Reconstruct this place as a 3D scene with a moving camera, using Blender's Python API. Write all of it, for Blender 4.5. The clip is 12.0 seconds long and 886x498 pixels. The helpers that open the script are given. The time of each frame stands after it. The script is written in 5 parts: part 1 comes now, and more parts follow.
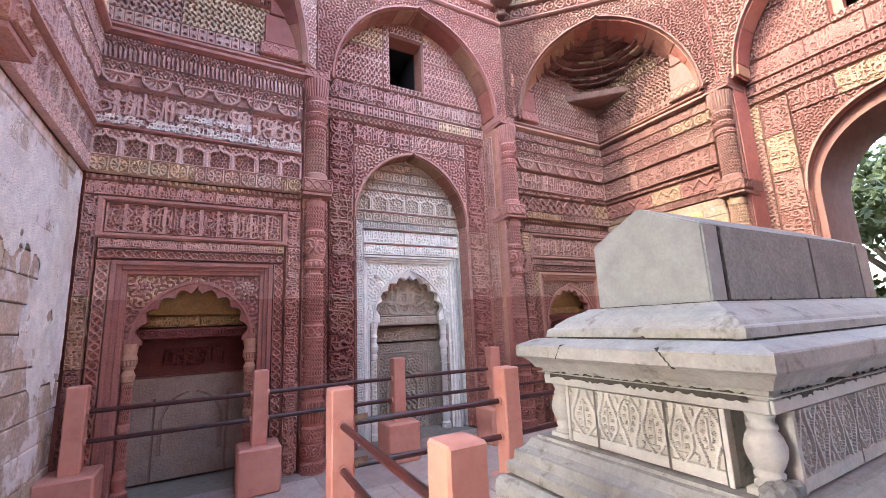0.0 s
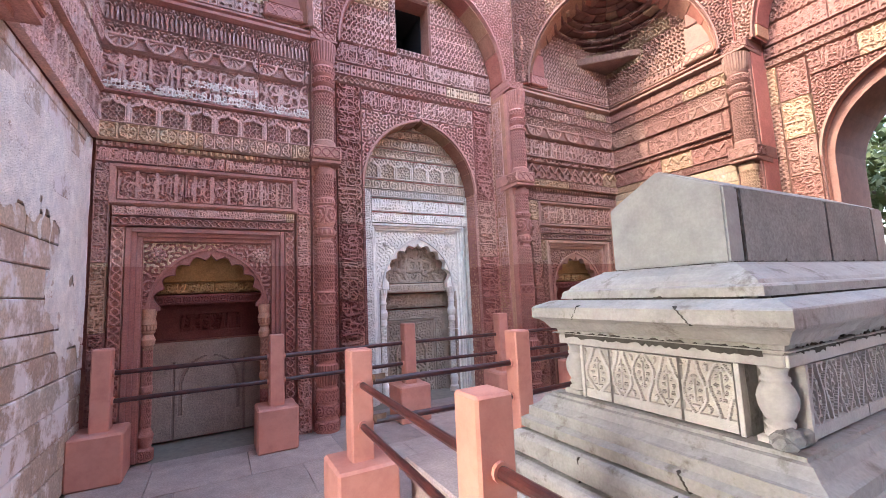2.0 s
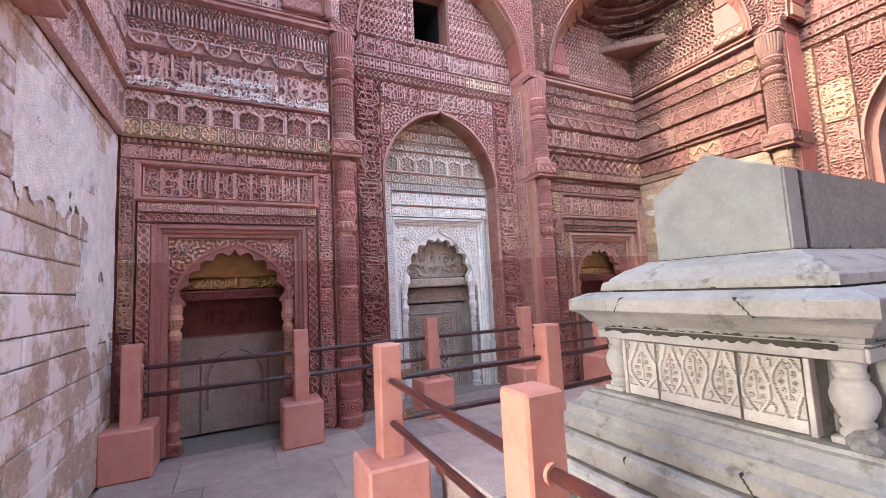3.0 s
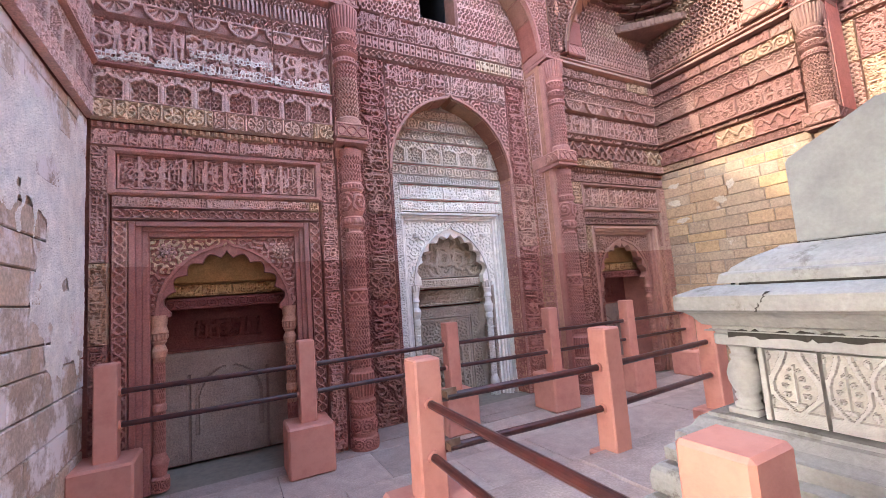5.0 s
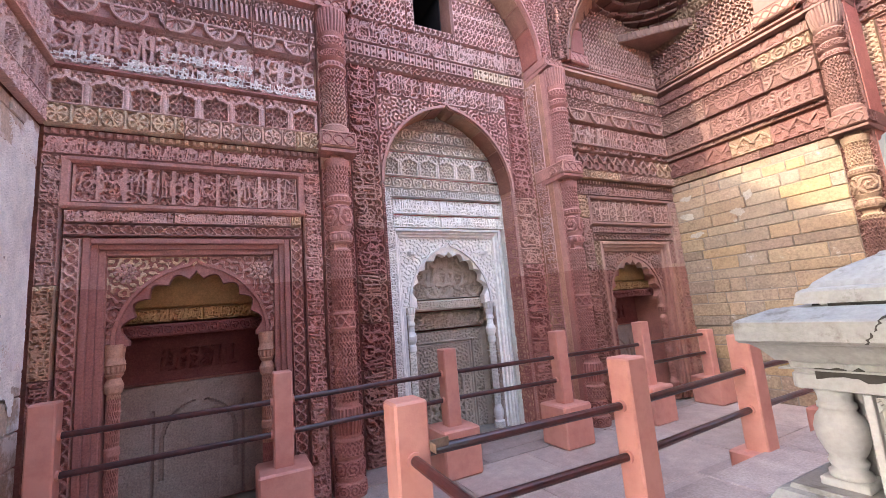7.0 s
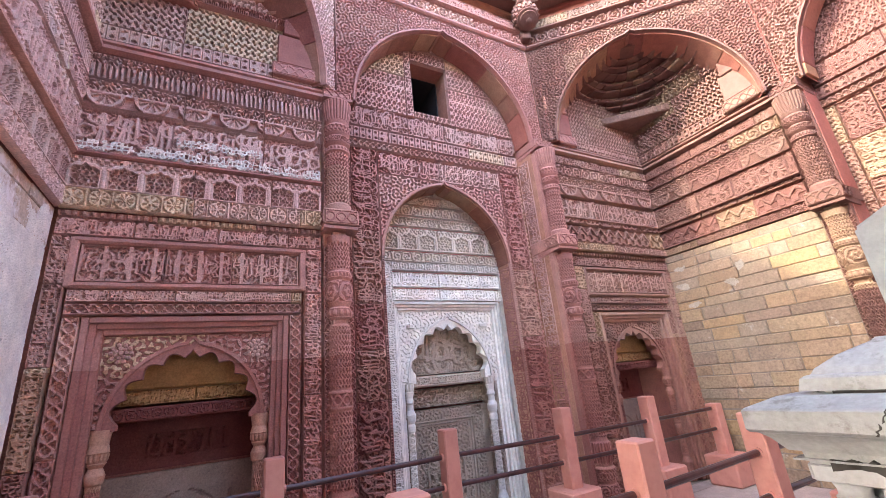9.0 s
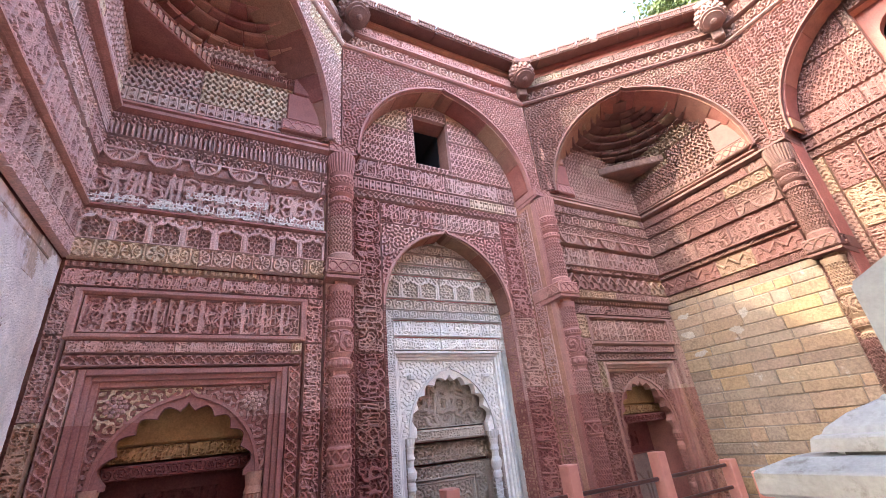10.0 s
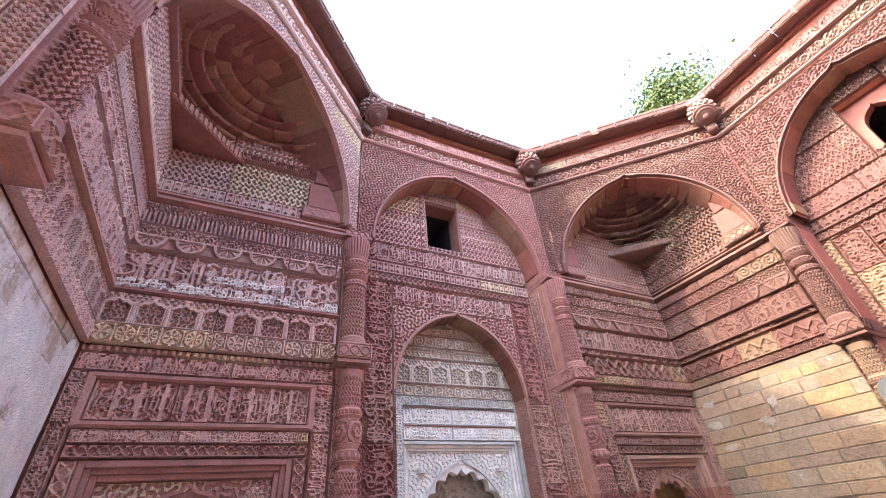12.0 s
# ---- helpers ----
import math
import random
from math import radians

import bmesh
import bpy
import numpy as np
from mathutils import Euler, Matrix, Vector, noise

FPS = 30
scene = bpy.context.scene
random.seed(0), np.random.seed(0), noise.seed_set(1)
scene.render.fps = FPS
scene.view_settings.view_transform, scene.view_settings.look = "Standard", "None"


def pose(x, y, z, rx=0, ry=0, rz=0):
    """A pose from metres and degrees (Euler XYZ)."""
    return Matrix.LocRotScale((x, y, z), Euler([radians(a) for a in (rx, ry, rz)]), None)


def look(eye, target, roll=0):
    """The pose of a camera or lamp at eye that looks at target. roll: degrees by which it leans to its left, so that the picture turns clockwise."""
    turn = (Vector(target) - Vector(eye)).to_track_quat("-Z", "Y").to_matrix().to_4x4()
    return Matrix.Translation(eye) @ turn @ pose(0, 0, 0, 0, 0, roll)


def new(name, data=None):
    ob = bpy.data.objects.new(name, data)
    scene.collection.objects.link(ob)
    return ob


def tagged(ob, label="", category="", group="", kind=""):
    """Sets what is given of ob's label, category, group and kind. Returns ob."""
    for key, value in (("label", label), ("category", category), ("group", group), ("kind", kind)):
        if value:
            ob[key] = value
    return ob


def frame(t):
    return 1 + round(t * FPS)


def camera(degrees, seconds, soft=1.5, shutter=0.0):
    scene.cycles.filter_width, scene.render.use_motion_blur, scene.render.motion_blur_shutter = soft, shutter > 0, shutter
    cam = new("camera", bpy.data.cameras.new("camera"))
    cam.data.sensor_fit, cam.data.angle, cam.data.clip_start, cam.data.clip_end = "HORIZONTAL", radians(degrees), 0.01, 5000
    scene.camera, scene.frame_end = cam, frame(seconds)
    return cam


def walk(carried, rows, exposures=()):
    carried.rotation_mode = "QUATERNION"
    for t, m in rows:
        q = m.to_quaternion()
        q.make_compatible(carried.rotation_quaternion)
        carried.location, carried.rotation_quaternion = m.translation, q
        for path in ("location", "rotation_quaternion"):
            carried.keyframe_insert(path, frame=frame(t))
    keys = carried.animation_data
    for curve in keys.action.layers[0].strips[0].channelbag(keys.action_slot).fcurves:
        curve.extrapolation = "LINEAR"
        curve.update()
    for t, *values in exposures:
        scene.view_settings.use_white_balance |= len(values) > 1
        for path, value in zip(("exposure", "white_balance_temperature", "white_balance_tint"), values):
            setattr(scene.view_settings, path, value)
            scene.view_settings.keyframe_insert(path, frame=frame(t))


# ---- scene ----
cam = camera(94.0, 12.0, 0.65)
PATH = [
    (0, (-3.049, -1.505, 1.8), (-2.087, 0.211, 2.154), -2.5),
    (0.5, (-3.072, -1.502, 1.782), (-2.092, 0.214, 2.091), -2.5),
    (1, (-3.108, -1.498, 1.769), (-2.122, 0.221, 2.034), -2.4),
    (1.5, (-3.135, -1.492, 1.759), (-2.157, 0.237, 1.994), -2.3),
    (2, (-3.149, -1.483, 1.758), (-2.194, 0.26, 1.971), -2.5),
    (2.5, (-3.192, -1.441, 1.755), (-2.271, 0.323, 1.953), -2.6),
    (3, (-3.203, -1.346, 1.749), (-2.31, 0.433, 1.942), -2.9),
    (5, (-3.231, -0.624, 1.752), (-2.303, 1.137, 1.954), -4.3),
    (5.5, (-3.206, -0.503, 1.744), (-2.271, 1.253, 1.953), -4.4),
    (6, (-3.104, -0.391, 1.742), (-2.173, 1.364, 1.972), -4.5),
    (6.5, (-2.992, -0.291, 1.76), (-2.069, 1.464, 2.02), -4.6),
    (7, (-2.936, -0.227, 1.764), (-2.018, 1.524, 2.066), -4.8),
    (9, (-2.992, -0.276, 1.831), (-2.069, 1.388, 2.447), -5.6),
    (9.5, (-3.006, -0.297, 1.845), (-2.093, 1.332, 2.561), -5.8),
    (10, (-3.015, -0.314, 1.857), (-2.116, 1.273, 2.678), -5.9),
    (10.5, (-3.042, -0.303, 1.864), (-2.159, 1.235, 2.79), -6.2),
    (11, (-3.028, -0.364, 1.884), (-2.18, 1.139, 2.895), -6.0),
    (11.5, (-3.037, -0.395, 1.888), (-2.219, 1.071, 2.975), -5.8),
    (12, (-3.08, -0.391, 1.899), (-2.28, 1.041, 3.044), -5.6),
]
walk(cam, [(t, look(eye, target, roll)) for t, eye, target, roll in PATH], [(0, 4.32, 7200, 9), (7, 4.36, 7200, 9), (9, 4.36, 7200, 9), (10.5, 4.24, 7200, 9), (12, 4.12, 7200, 9)])

# ---- light ----
SUN_WAY = Vector((1.0, -0.07, -0.81)).normalized()
world = bpy.data.worlds.new("sky")
scene.world = world
world.use_nodes = True
wn = world.node_tree.nodes
sky = wn.new("ShaderNodeTexSky")
sky.sky_type = "NISHITA"
sky.sun_disc = False
sky.sun_elevation = math.asin(-SUN_WAY.z)
sky.sun_rotation = math.atan2(-SUN_WAY.x, -SUN_WAY.y)
sky.air_density, sky.dust_density, sky.ozone_density = 0.8, 1.5, 1.0
world.node_tree.links.new(sky.outputs[0], wn["Background"].inputs[0])
wn["Background"].inputs[1].default_value = 0.15
sun_data = bpy.data.lights.new("sun", "SUN")
sun_data.energy, sun_data.angle, sun_data.color = 0.33, radians(0.7), (1.0, 0.93, 0.82)
sun = new("sun", sun_data)
sun.matrix_world = look((0, 0, 30), Vector((0, 0, 30)) + SUN_WAY)

# ---- materials ----


def nodes_of(name):
    m = bpy.data.materials.new(name)
    m.use_nodes = True
    t = m.node_tree
    return m, t, t.nodes["Principled BSDF"]


def add(t, kind, **inputs):
    n = t.nodes.new(kind)
    for k, v in inputs.items():
        n.inputs[k.replace("_", " ")].default_value = v
    return n


def ramp(t, fac, stops):
    n = t.nodes.new("ShaderNodeValToRGB")
    e = n.color_ramp.elements
    while len(e) < len(stops):
        e.new(0.5)
    for i, (p, c) in enumerate(stops):
        e[i].position, e[i].color = p, (*c, 1)
    t.links.new(fac, n.inputs[0])
    return n.outputs[0]


def mix(t, fac, a, b, mode="MIX"):
    n = t.nodes.new("ShaderNodeMix")
    n.data_type, n.blend_type = "RGBA", mode
    for sock, val in ((n.inputs[0], fac), (n.inputs[6], a), (n.inputs[7], b)):
        if isinstance(val, bpy.types.NodeSocket):
            t.links.new(val, sock)
        elif isinstance(val, (int, float)):
            sock.default_value = val
        else:
            sock.default_value = (*val, 1)
    return n.outputs[2]


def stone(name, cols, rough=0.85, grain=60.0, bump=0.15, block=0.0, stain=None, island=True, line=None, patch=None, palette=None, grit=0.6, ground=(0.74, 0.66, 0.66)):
    """Weathered stone: tints that change block by block and by soft patches, with a fine grain."""
    m, t, b = nodes_of(name)
    pos = t.nodes.new("ShaderNodeNewGeometry").outputs["Position"]
    big = add(t, "ShaderNodeTexNoise", Scale=0.9, Detail=5.0, Roughness=0.6)
    fine = add(t, "ShaderNodeTexNoise", Scale=grain, Detail=4.0, Roughness=0.65)
    mid = add(t, "ShaderNodeTexNoise", Scale=7.0, Detail=5.0, Roughness=0.65)
    for n in (big, fine, mid):
        t.links.new(pos, n.inputs["Vector"])
    col = ramp(t, big.outputs[0], [(0.3 + 0.4 * i / max(1, len(cols) - 1), c) for i, c in enumerate(cols)])
    if block:
        own = t.nodes.new("ShaderNodeAttribute")
        own.attribute_name = "tint"
        pick = t.nodes.new("ShaderNodeMath")
        t.links.new(own.outputs["Fac"], pick.inputs[0])
        t.links.new(t.nodes.new("ShaderNodeObjectInfo").outputs["Random"], pick.inputs[1])
        wrap = t.nodes.new("ShaderNodeMath")
        wrap.operation = "FRACT"
        t.links.new(pick.outputs[0], wrap.inputs[0])
        col2 = ramp(t, wrap.outputs[0], [(0.0, cols[0]), (0.45, cols[len(cols) // 2]), (0.72, cols[-1]), (0.80, cols[0]), (0.88, cols[-1]), (0.92, patch or cols[-1])])
        col = mix(t, 0.75, col, col2)
    info = t.nodes.new("ShaderNodeObjectInfo").outputs["Random"]
    if palette:
        col = mix(t, 0.65, col, ramp(t, info, [(i / (len(palette) - 1), c) for i, c in enumerate(palette)]))
    vary = ramp(t, info, [(0.0, (0.78, 0.76, 0.76)), (1.0, (1.12, 1.1, 1.08))])
    col = mix(t, 0.8 if island else 0.0, col, vary, "MULTIPLY")
    tone = ramp(t, mid.outputs[0], [(0.25, (0.72, 0.72, 0.74)), (0.75, (1.18, 1.17, 1.15))])
    col = mix(t, 0.8, col, tone, "MULTIPLY")
    speck = ramp(t, fine.outputs[0], [(0.3, (0.58, 0.57, 0.57)), (0.7, (1.30, 1.30, 1.30))])
    col = mix(t, grit, col, speck, "MULTIPLY")
    if line:  # washed and oiled stone below a height
        sep = t.nodes.new("ShaderNodeSeparateXYZ")
        t.links.new(pos, sep.inputs[0])
        ad = t.nodes.new("ShaderNodeMath")
        ad.operation = "LESS_THAN"
        ad.inputs[1].default_value = line[0]
        t.links.new(sep.outputs[2], ad.inputs[0])
        mu = t.nodes.new("ShaderNodeMath")
        mu.operation = "MULTIPLY"
        mu.inputs[1].default_value = line[2]
        t.links.new(ad.outputs[0], mu.inputs[0])
        col = mix(t, mu.outputs[0], col, line[1], "MULTIPLY")
    # carved recesses: shade put into the colour, deepening the relief
    recess_shade = t.nodes.new("ShaderNodeAttribute")
    recess_shade.attribute_name = "sunk"
    col = mix(t, recess_shade.outputs["Fac"], col, mix(t, 1.0, col, ground, "MULTIPLY"))
    if stain:
        sn = add(t, "ShaderNodeTexNoise", Scale=stain[1], Detail=7.0, Roughness=0.7)
        t.links.new(pos, sn.inputs["Vector"])
        f = ramp(t, sn.outputs[0], [(stain[2], (0, 0, 0)), (stain[2] + 0.1, (1, 1, 1))])
        col = mix(t, f, col, stain[0])
    t.links.new(col, b.inputs["Base Color"])
    b.inputs["Roughness"].default_value = rough
    b.inputs["Specular IOR Level"].default_value = 0.3
    bp = add(t, "ShaderNodeBump", Strength=bump, Distance=0.02)
    t.links.new(fine.outputs[0], bp.inputs["Height"])
    t.links.new(bp.outputs[0], b.inputs["Normal"])
    return m


def plain(name, col, rough=0.5, metal=0.0, wear=None, scale=12.0, bump=0.05):
    m, t, b = nodes_of(name)
    pos = t.nodes.new("ShaderNodeNewGeometry").outputs["Position"]
    n = add(t, "ShaderNodeTexNoise", Scale=scale, Detail=6.0, Roughness=0.65)
    t.links.new(pos, n.inputs["Vector"])
    c2 = wear or tuple(0.75 * c for c in col)
    t.links.new(ramp(t, n.outputs[0], [(0.42, col), (0.72, c2)]), b.inputs["Base Color"])
    b.inputs["Roughness"].default_value, b.inputs["Metallic"].default_value = rough, metal
    bp = add(t, "ShaderNodeBump", Strength=bump, Distance=0.01)
    f = add(t, "ShaderNodeTexNoise", Scale=scale * 12, Detail=3.0)
    t.links.new(pos, f.inputs["Vector"])
    t.links.new(f.outputs[0], bp.inputs["Height"])
    t.links.new(bp.outputs[0], b.inputs["Normal"])
    return m


# colour lifted above the stone's own tone to offset the dim west wall
RED = stone("carved_red_sandstone", [(0.58, 0.32, 0.28), (0.65, 0.39, 0.335), (0.70, 0.48, 0.405)], block=0.42, line=(2.22, (0.66, 0.46, 0.45), 0.8), patch=(0.84, 0.66, 0.44))
# bleached upper stone, brightened further to offset the dim south-west corner
PALE = stone("weathered_brightened_sandstone", [(0.62, 0.385, 0.34), (0.69, 0.46, 0.405), (0.75, 0.56, 0.475)], block=0.42, patch=(0.84, 0.68, 0.46))
MAROON = stone("maroon_sandstone", [(0.48, 0.225, 0.195), (0.53, 0.265, 0.225), (0.56, 0.315, 0.26)], block=0.42, line=(2.22, (0.70, 0.52, 0.50), 0.75), patch=(0.58, 0.36, 0.28))
# copy of the red sandstone, darkened to offset the strong light it gets
DIMMED_RED = stone("red_sandstone_dimmed", [(0.19, 0.092, 0.078), (0.23, 0.117, 0.098), (0.265, 0.165, 0.13)], block=0.5, patch=(0.33, 0.235, 0.155))
BROWN = stone("brown_sandstone", [(0.36, 0.20, 0.165), (0.42, 0.25, 0.20), (0.48, 0.31, 0.24)], block=0.42, line=(2.22, (0.70, 0.48, 0.46), 0.85), patch=(0.56, 0.40, 0.25))
BARE = stone("plain_red_sandstone", [(0.38, 0.14, 0.12), (0.44, 0.19, 0.15), (0.50, 0.28, 0.19)], block=0.5, bump=0.1)
VOUSSOIR = stone("mixed_arch_stones", [(0.30, 0.13, 0.11), (0.36, 0.17, 0.14), (0.42, 0.28, 0.19)], bump=0.25, palette=[(0.34, 0.10, 0.08), (0.40, 0.25, 0.15), (0.30, 0.10, 0.085), (0.38, 0.125, 0.095), (0.42, 0.29, 0.17), (0.34, 0.13, 0.10)])
# deep maroon stone, darkened further in the colour for the niche's inner shade
DARK = stone("shaded_red_niche_stone", [(0.15, 0.042, 0.04), (0.19, 0.055, 0.05), (0.22, 0.075, 0.065)])
GREYED = stone("worn_grey_stone", [(0.27, 0.185, 0.15), (0.33, 0.235, 0.19), (0.38, 0.285, 0.235)], stain=((0.44, 0.36, 0.31), 4.5, 0.63))
INNER = stone("greyed_inner_marble", ground=(0.90, 0.88, 0.84), cols=[(0.48, 0.395, 0.315), (0.55, 0.46, 0.375), (0.42, 0.335, 0.26)], rough=0.65, bump=0.1)
OCHRE = stone("ochre_stone", [(0.42, 0.24, 0.10), (0.5, 0.3, 0.14), (0.36, 0.16, 0.08)])
MARBLE = stone("white_marble_facing", ground=(0.90, 0.88, 0.84), cols=[(0.85, 0.835, 0.765), (0.90, 0.885, 0.82), (0.82, 0.795, 0.72)], grit=0.3, rough=0.55, bump=0.05, stain=((0.52, 0.45, 0.40), 3.0, 0.62))
BUFF_MARBLE = stone("yellowed_marble", ground=(0.90, 0.88, 0.84), cols=[(0.70, 0.62, 0.53), (0.77, 0.70, 0.60), (0.64, 0.55, 0.46)], rough=0.6, bump=0.06)
TOMB = stone("weathered_tomb_marble", [(0.29, 0.288, 0.275), (0.35, 0.347, 0.333), (0.245, 0.232, 0.207)], grit=0.3, rough=0.5, bump=0.16, stain=((0.16, 0.145, 0.125), 6.5, 0.555))
PANEL = stone("carved_tomb_marble", ground=(0.90, 0.88, 0.84), cols=[(0.40, 0.40, 0.382), (0.45, 0.447, 0.43), (0.35, 0.342, 0.32)], grit=0.2, rough=0.5, bump=0.08, stain=((0.30, 0.26, 0.21), 5.0, 0.64))
HEAD = stone("smooth_bluish_marble", [(0.31, 0.33, 0.335), (0.35, 0.37, 0.375), (0.28, 0.29, 0.285)], grit=0.2, rough=0.5, bump=0.06, stain=((0.24, 0.23, 0.20), 5.0, 0.66))
TOMB_GREY = stone("grey_tomb_slab", [(0.185, 0.192, 0.194), (0.225, 0.232, 0.233), (0.265, 0.27, 0.268)], rough=0.6, bump=0.25, grain=45.0, stain=((0.16, 0.15, 0.14), 5.0, 0.60))
ASHLAR = stone("buff_ashlar", [(0.32, 0.23, 0.15), (0.37, 0.275, 0.185), (0.32, 0.21, 0.155)], bump=0.5, grain=28.0, stain=((0.52, 0.48, 0.42), 3.4, 0.63), palette=[(0.24, 0.165, 0.12), (0.37, 0.30, 0.235), (0.33, 0.225, 0.14), (0.39, 0.295, 0.20), (0.28, 0.20, 0.165), (0.41, 0.275, 0.13), (0.25, 0.225, 0.195), (0.36, 0.24, 0.155)])
PINKASH = stone("pinkish_ashlar", [(0.47, 0.335, 0.24), (0.55, 0.42, 0.31), (0.51, 0.40, 0.30)], bump=0.35, grain=35.0, stain=((0.84, 0.77, 0.73), 2.8, 0.47), palette=[(0.62, 0.47, 0.36), (0.75, 0.65, 0.54), (0.56, 0.39, 0.29), (0.72, 0.58, 0.44), (0.67, 0.56, 0.47)])
PLASTER = stone("old_lime_plaster", [(0.90, 0.84, 0.745), (0.92, 0.87, 0.79), (0.85, 0.765, 0.66)], grit=0.3, bump=0.2, island=False, stain=((0.52, 0.37, 0.28), 3.0, 0.70))
FLOOR = stone("floor_sandstone", [(0.36, 0.265, 0.235), (0.41, 0.315, 0.28), (0.45, 0.365, 0.33)], rough=0.75, bump=0.12, stain=((0.26, 0.19, 0.18), 1.6, 0.62))
LIME = stone("lime_wash", [(0.84, 0.76, 0.66), (0.88, 0.80, 0.71), (0.78, 0.67, 0.57)], ground=(0.95, 0.93, 0.9), island=False)
# near-black colour in place of the shade deep in the window shafts
SHAFT_BLACK = plain("shadow_black_stone", (0.022, 0.02, 0.022), 0.95)
MORTAR = plain("mortar", (0.25, 0.205, 0.165), 0.95)
PAINT = plain("salmon_painted_stone", (0.58, 0.25, 0.19), 0.6, wear=(0.49, 0.19, 0.145), scale=7.0, bump=0.12)
PIPE = plain("maroon_painted_pipe", (0.045, 0.016, 0.016), 0.30, wear=(0.10, 0.025, 0.02), scale=9.0)
RUST = plain("rusty_bracket", (0.16, 0.09, 0.06), 0.6, 0.4, wear=(0.3, 0.2, 0.14))
CEMENT = plain("dark_crack_filling", (0.05, 0.044, 0.037), 0.95, scale=30.0, bump=0.3)
LEAF = plain("leaves", (0.045, 0.07, 0.02), 0.6, wear=(0.08, 0.105, 0.03), scale=1.5)
# lighter copy of the leaves, with the sunlight put into its colour
SUNNY_LEAF = plain("sunlit_leaves", (0.085, 0.12, 0.03), 0.55, wear=(0.115, 0.15, 0.045), scale=1.5)
BARK = plain("bark", (0.10, 0.075, 0.055), 0.9, bump=0.4)
SOIL = plain("dry_ground", (0.13, 0.115, 0.07), 0.95, wear=(0.09, 0.11, 0.04), scale=0.4, bump=0.2)
IRON = plain("fence_iron", (0.10, 0.12, 0.11), 0.5, 0.3)

# ---- builders ----
UP = Vector((0, 0, 1))


def thing(name, label, category, at=(0, 0, 0), kind="", group=""):
    ob = new(name)
    ob.location = at
    ob.empty_display_size = 0.1
    return tagged(ob, label, category, group, kind)


def part(name, bm, material, parent=None, label="", smooth=False):
    me = bpy.data.meshes.new(name)
    bm.normal_update()
    bm.to_mesh(me)
    bm.free()
    me.materials.append(material)
    if smooth:
        me.polygons.foreach_set("use_smooth", [True] * len(me.polygons))
    ob = new(name, me)
    if parent is not None:
        ob.parent = parent
        if parent.type == "EMPTY":
            ob.matrix_parent_inverse = Matrix.Translation(-parent.location)
    if label:
        ob["label"] = label
    return ob


def box(bm, lo, hi, bevel=0.0):
    c = [(a + b) / 2 for a, b in zip(lo, hi)]
    s = [abs(b - a) for a, b in zip(lo, hi)]
    r = bmesh.ops.create_cube(bm, size=1.0, matrix=Matrix.Translation(c) @ Matrix.Diagonal((*s, 1)))
    if bevel:
        es = list({e for v in r["verts"] for e in v.link_edges})
        bmesh.ops.bevel(bm, geom=es, offset=bevel, segments=1, affect="EDGES")


def boxed(name, lo, hi, mat, parent=None, bevel=0.0, label=""):
    bm = bmesh.new()
    box(bm, lo, hi, bevel)
    return part(name, bm, mat, parent, label)


def lathe(bm, at, profile, seg=14, turn=0.0):
    """A turned body: profile rows of (z, radius)."""
    rings = []
    for z, r in profile:
        rings.append([bm.verts.new((at[0] + r * math.cos(turn + 2 * math.pi * i / seg), at[1] + r * math.sin(turn + 2 * math.pi * i / seg), at[2] + z)) for i in range(seg)])
    for a, b in zip(rings, rings[1:]):
        for i in range(seg):
            j = (i + 1) % seg
            bm.faces.new((a[i], a[j], b[j], b[i]))
    bm.faces.new(reversed(rings[0]))
    bm.faces.new(rings[-1])


def stack(bm, at, rows):
    """A rectangular moulded body: rows of (z, half length, half width), lowest first."""
    rings = []
    for z, a, b in rows:
        rings.append([bm.verts.new((at[0] + sx * a, at[1] + sy * b, z)) for sx, sy in ((-1, -1), (1, -1), (1, 1), (-1, 1))])
    for p, q in zip(rings, rings[1:]):
        for i in range(4):
            j = (i + 1) % 4
            bm.faces.new((p[i], p[j], q[j], q[i]))
    bm.faces.new(reversed(rings[0]))
    bm.faces.new(rings[-1])


def tube(bm, a, b, r, seg=10):
    a, b = Vector(a), Vector(b)
    d = b - a
    m = Matrix.Translation((a + b) / 2) @ d.to_track_quat("Z", "Y").to_matrix().to_4x4()
    bmesh.ops.create_cone(bm, cap_ends=True, segments=seg, radius1=r, radius2=r, depth=d.length, matrix=m)


class Frame:
    """A wall's own axes: u along it, z up, d out of its face towards the room."""

    def __init__(self, origin, u):
        self.o, self.u = Vector(origin), Vector(u).normalized()
        self.n = self.u.cross(UP)

    def p(self, u, z, d=0.0):
        return self.o + self.u * u + UP * z + self.n * d

    def box(self, bm, lo, hi, bevel=0.0):
        """lo and hi: u, z, d."""
        vs = [self.p(u, z, d) for d in (lo[2], hi[2]) for z in (lo[1], hi[1]) for u in (lo[0], hi[0])]
        v = [bm.verts.new(x) for x in vs]
        fs = [bm.faces.new([v[i] for i in q]) for q in ((0, 2, 3, 1), (4, 5, 7, 6), (0, 1, 5, 4), (2, 6, 7, 3), (0, 4, 6, 2), (1, 3, 7, 5))]
        if bevel:
            bmesh.ops.bevel(bm, geom=list({e for f in fs for e in f.edges}), offset=bevel, segments=1, affect="EDGES")


def smooth01(x):
    x = np.clip(x, 0, 1)
    return x * x * (3 - 2 * x)


# ---- carved patterns: u along, v across, in metres; 1 is the face, 0 the sunk ground ----


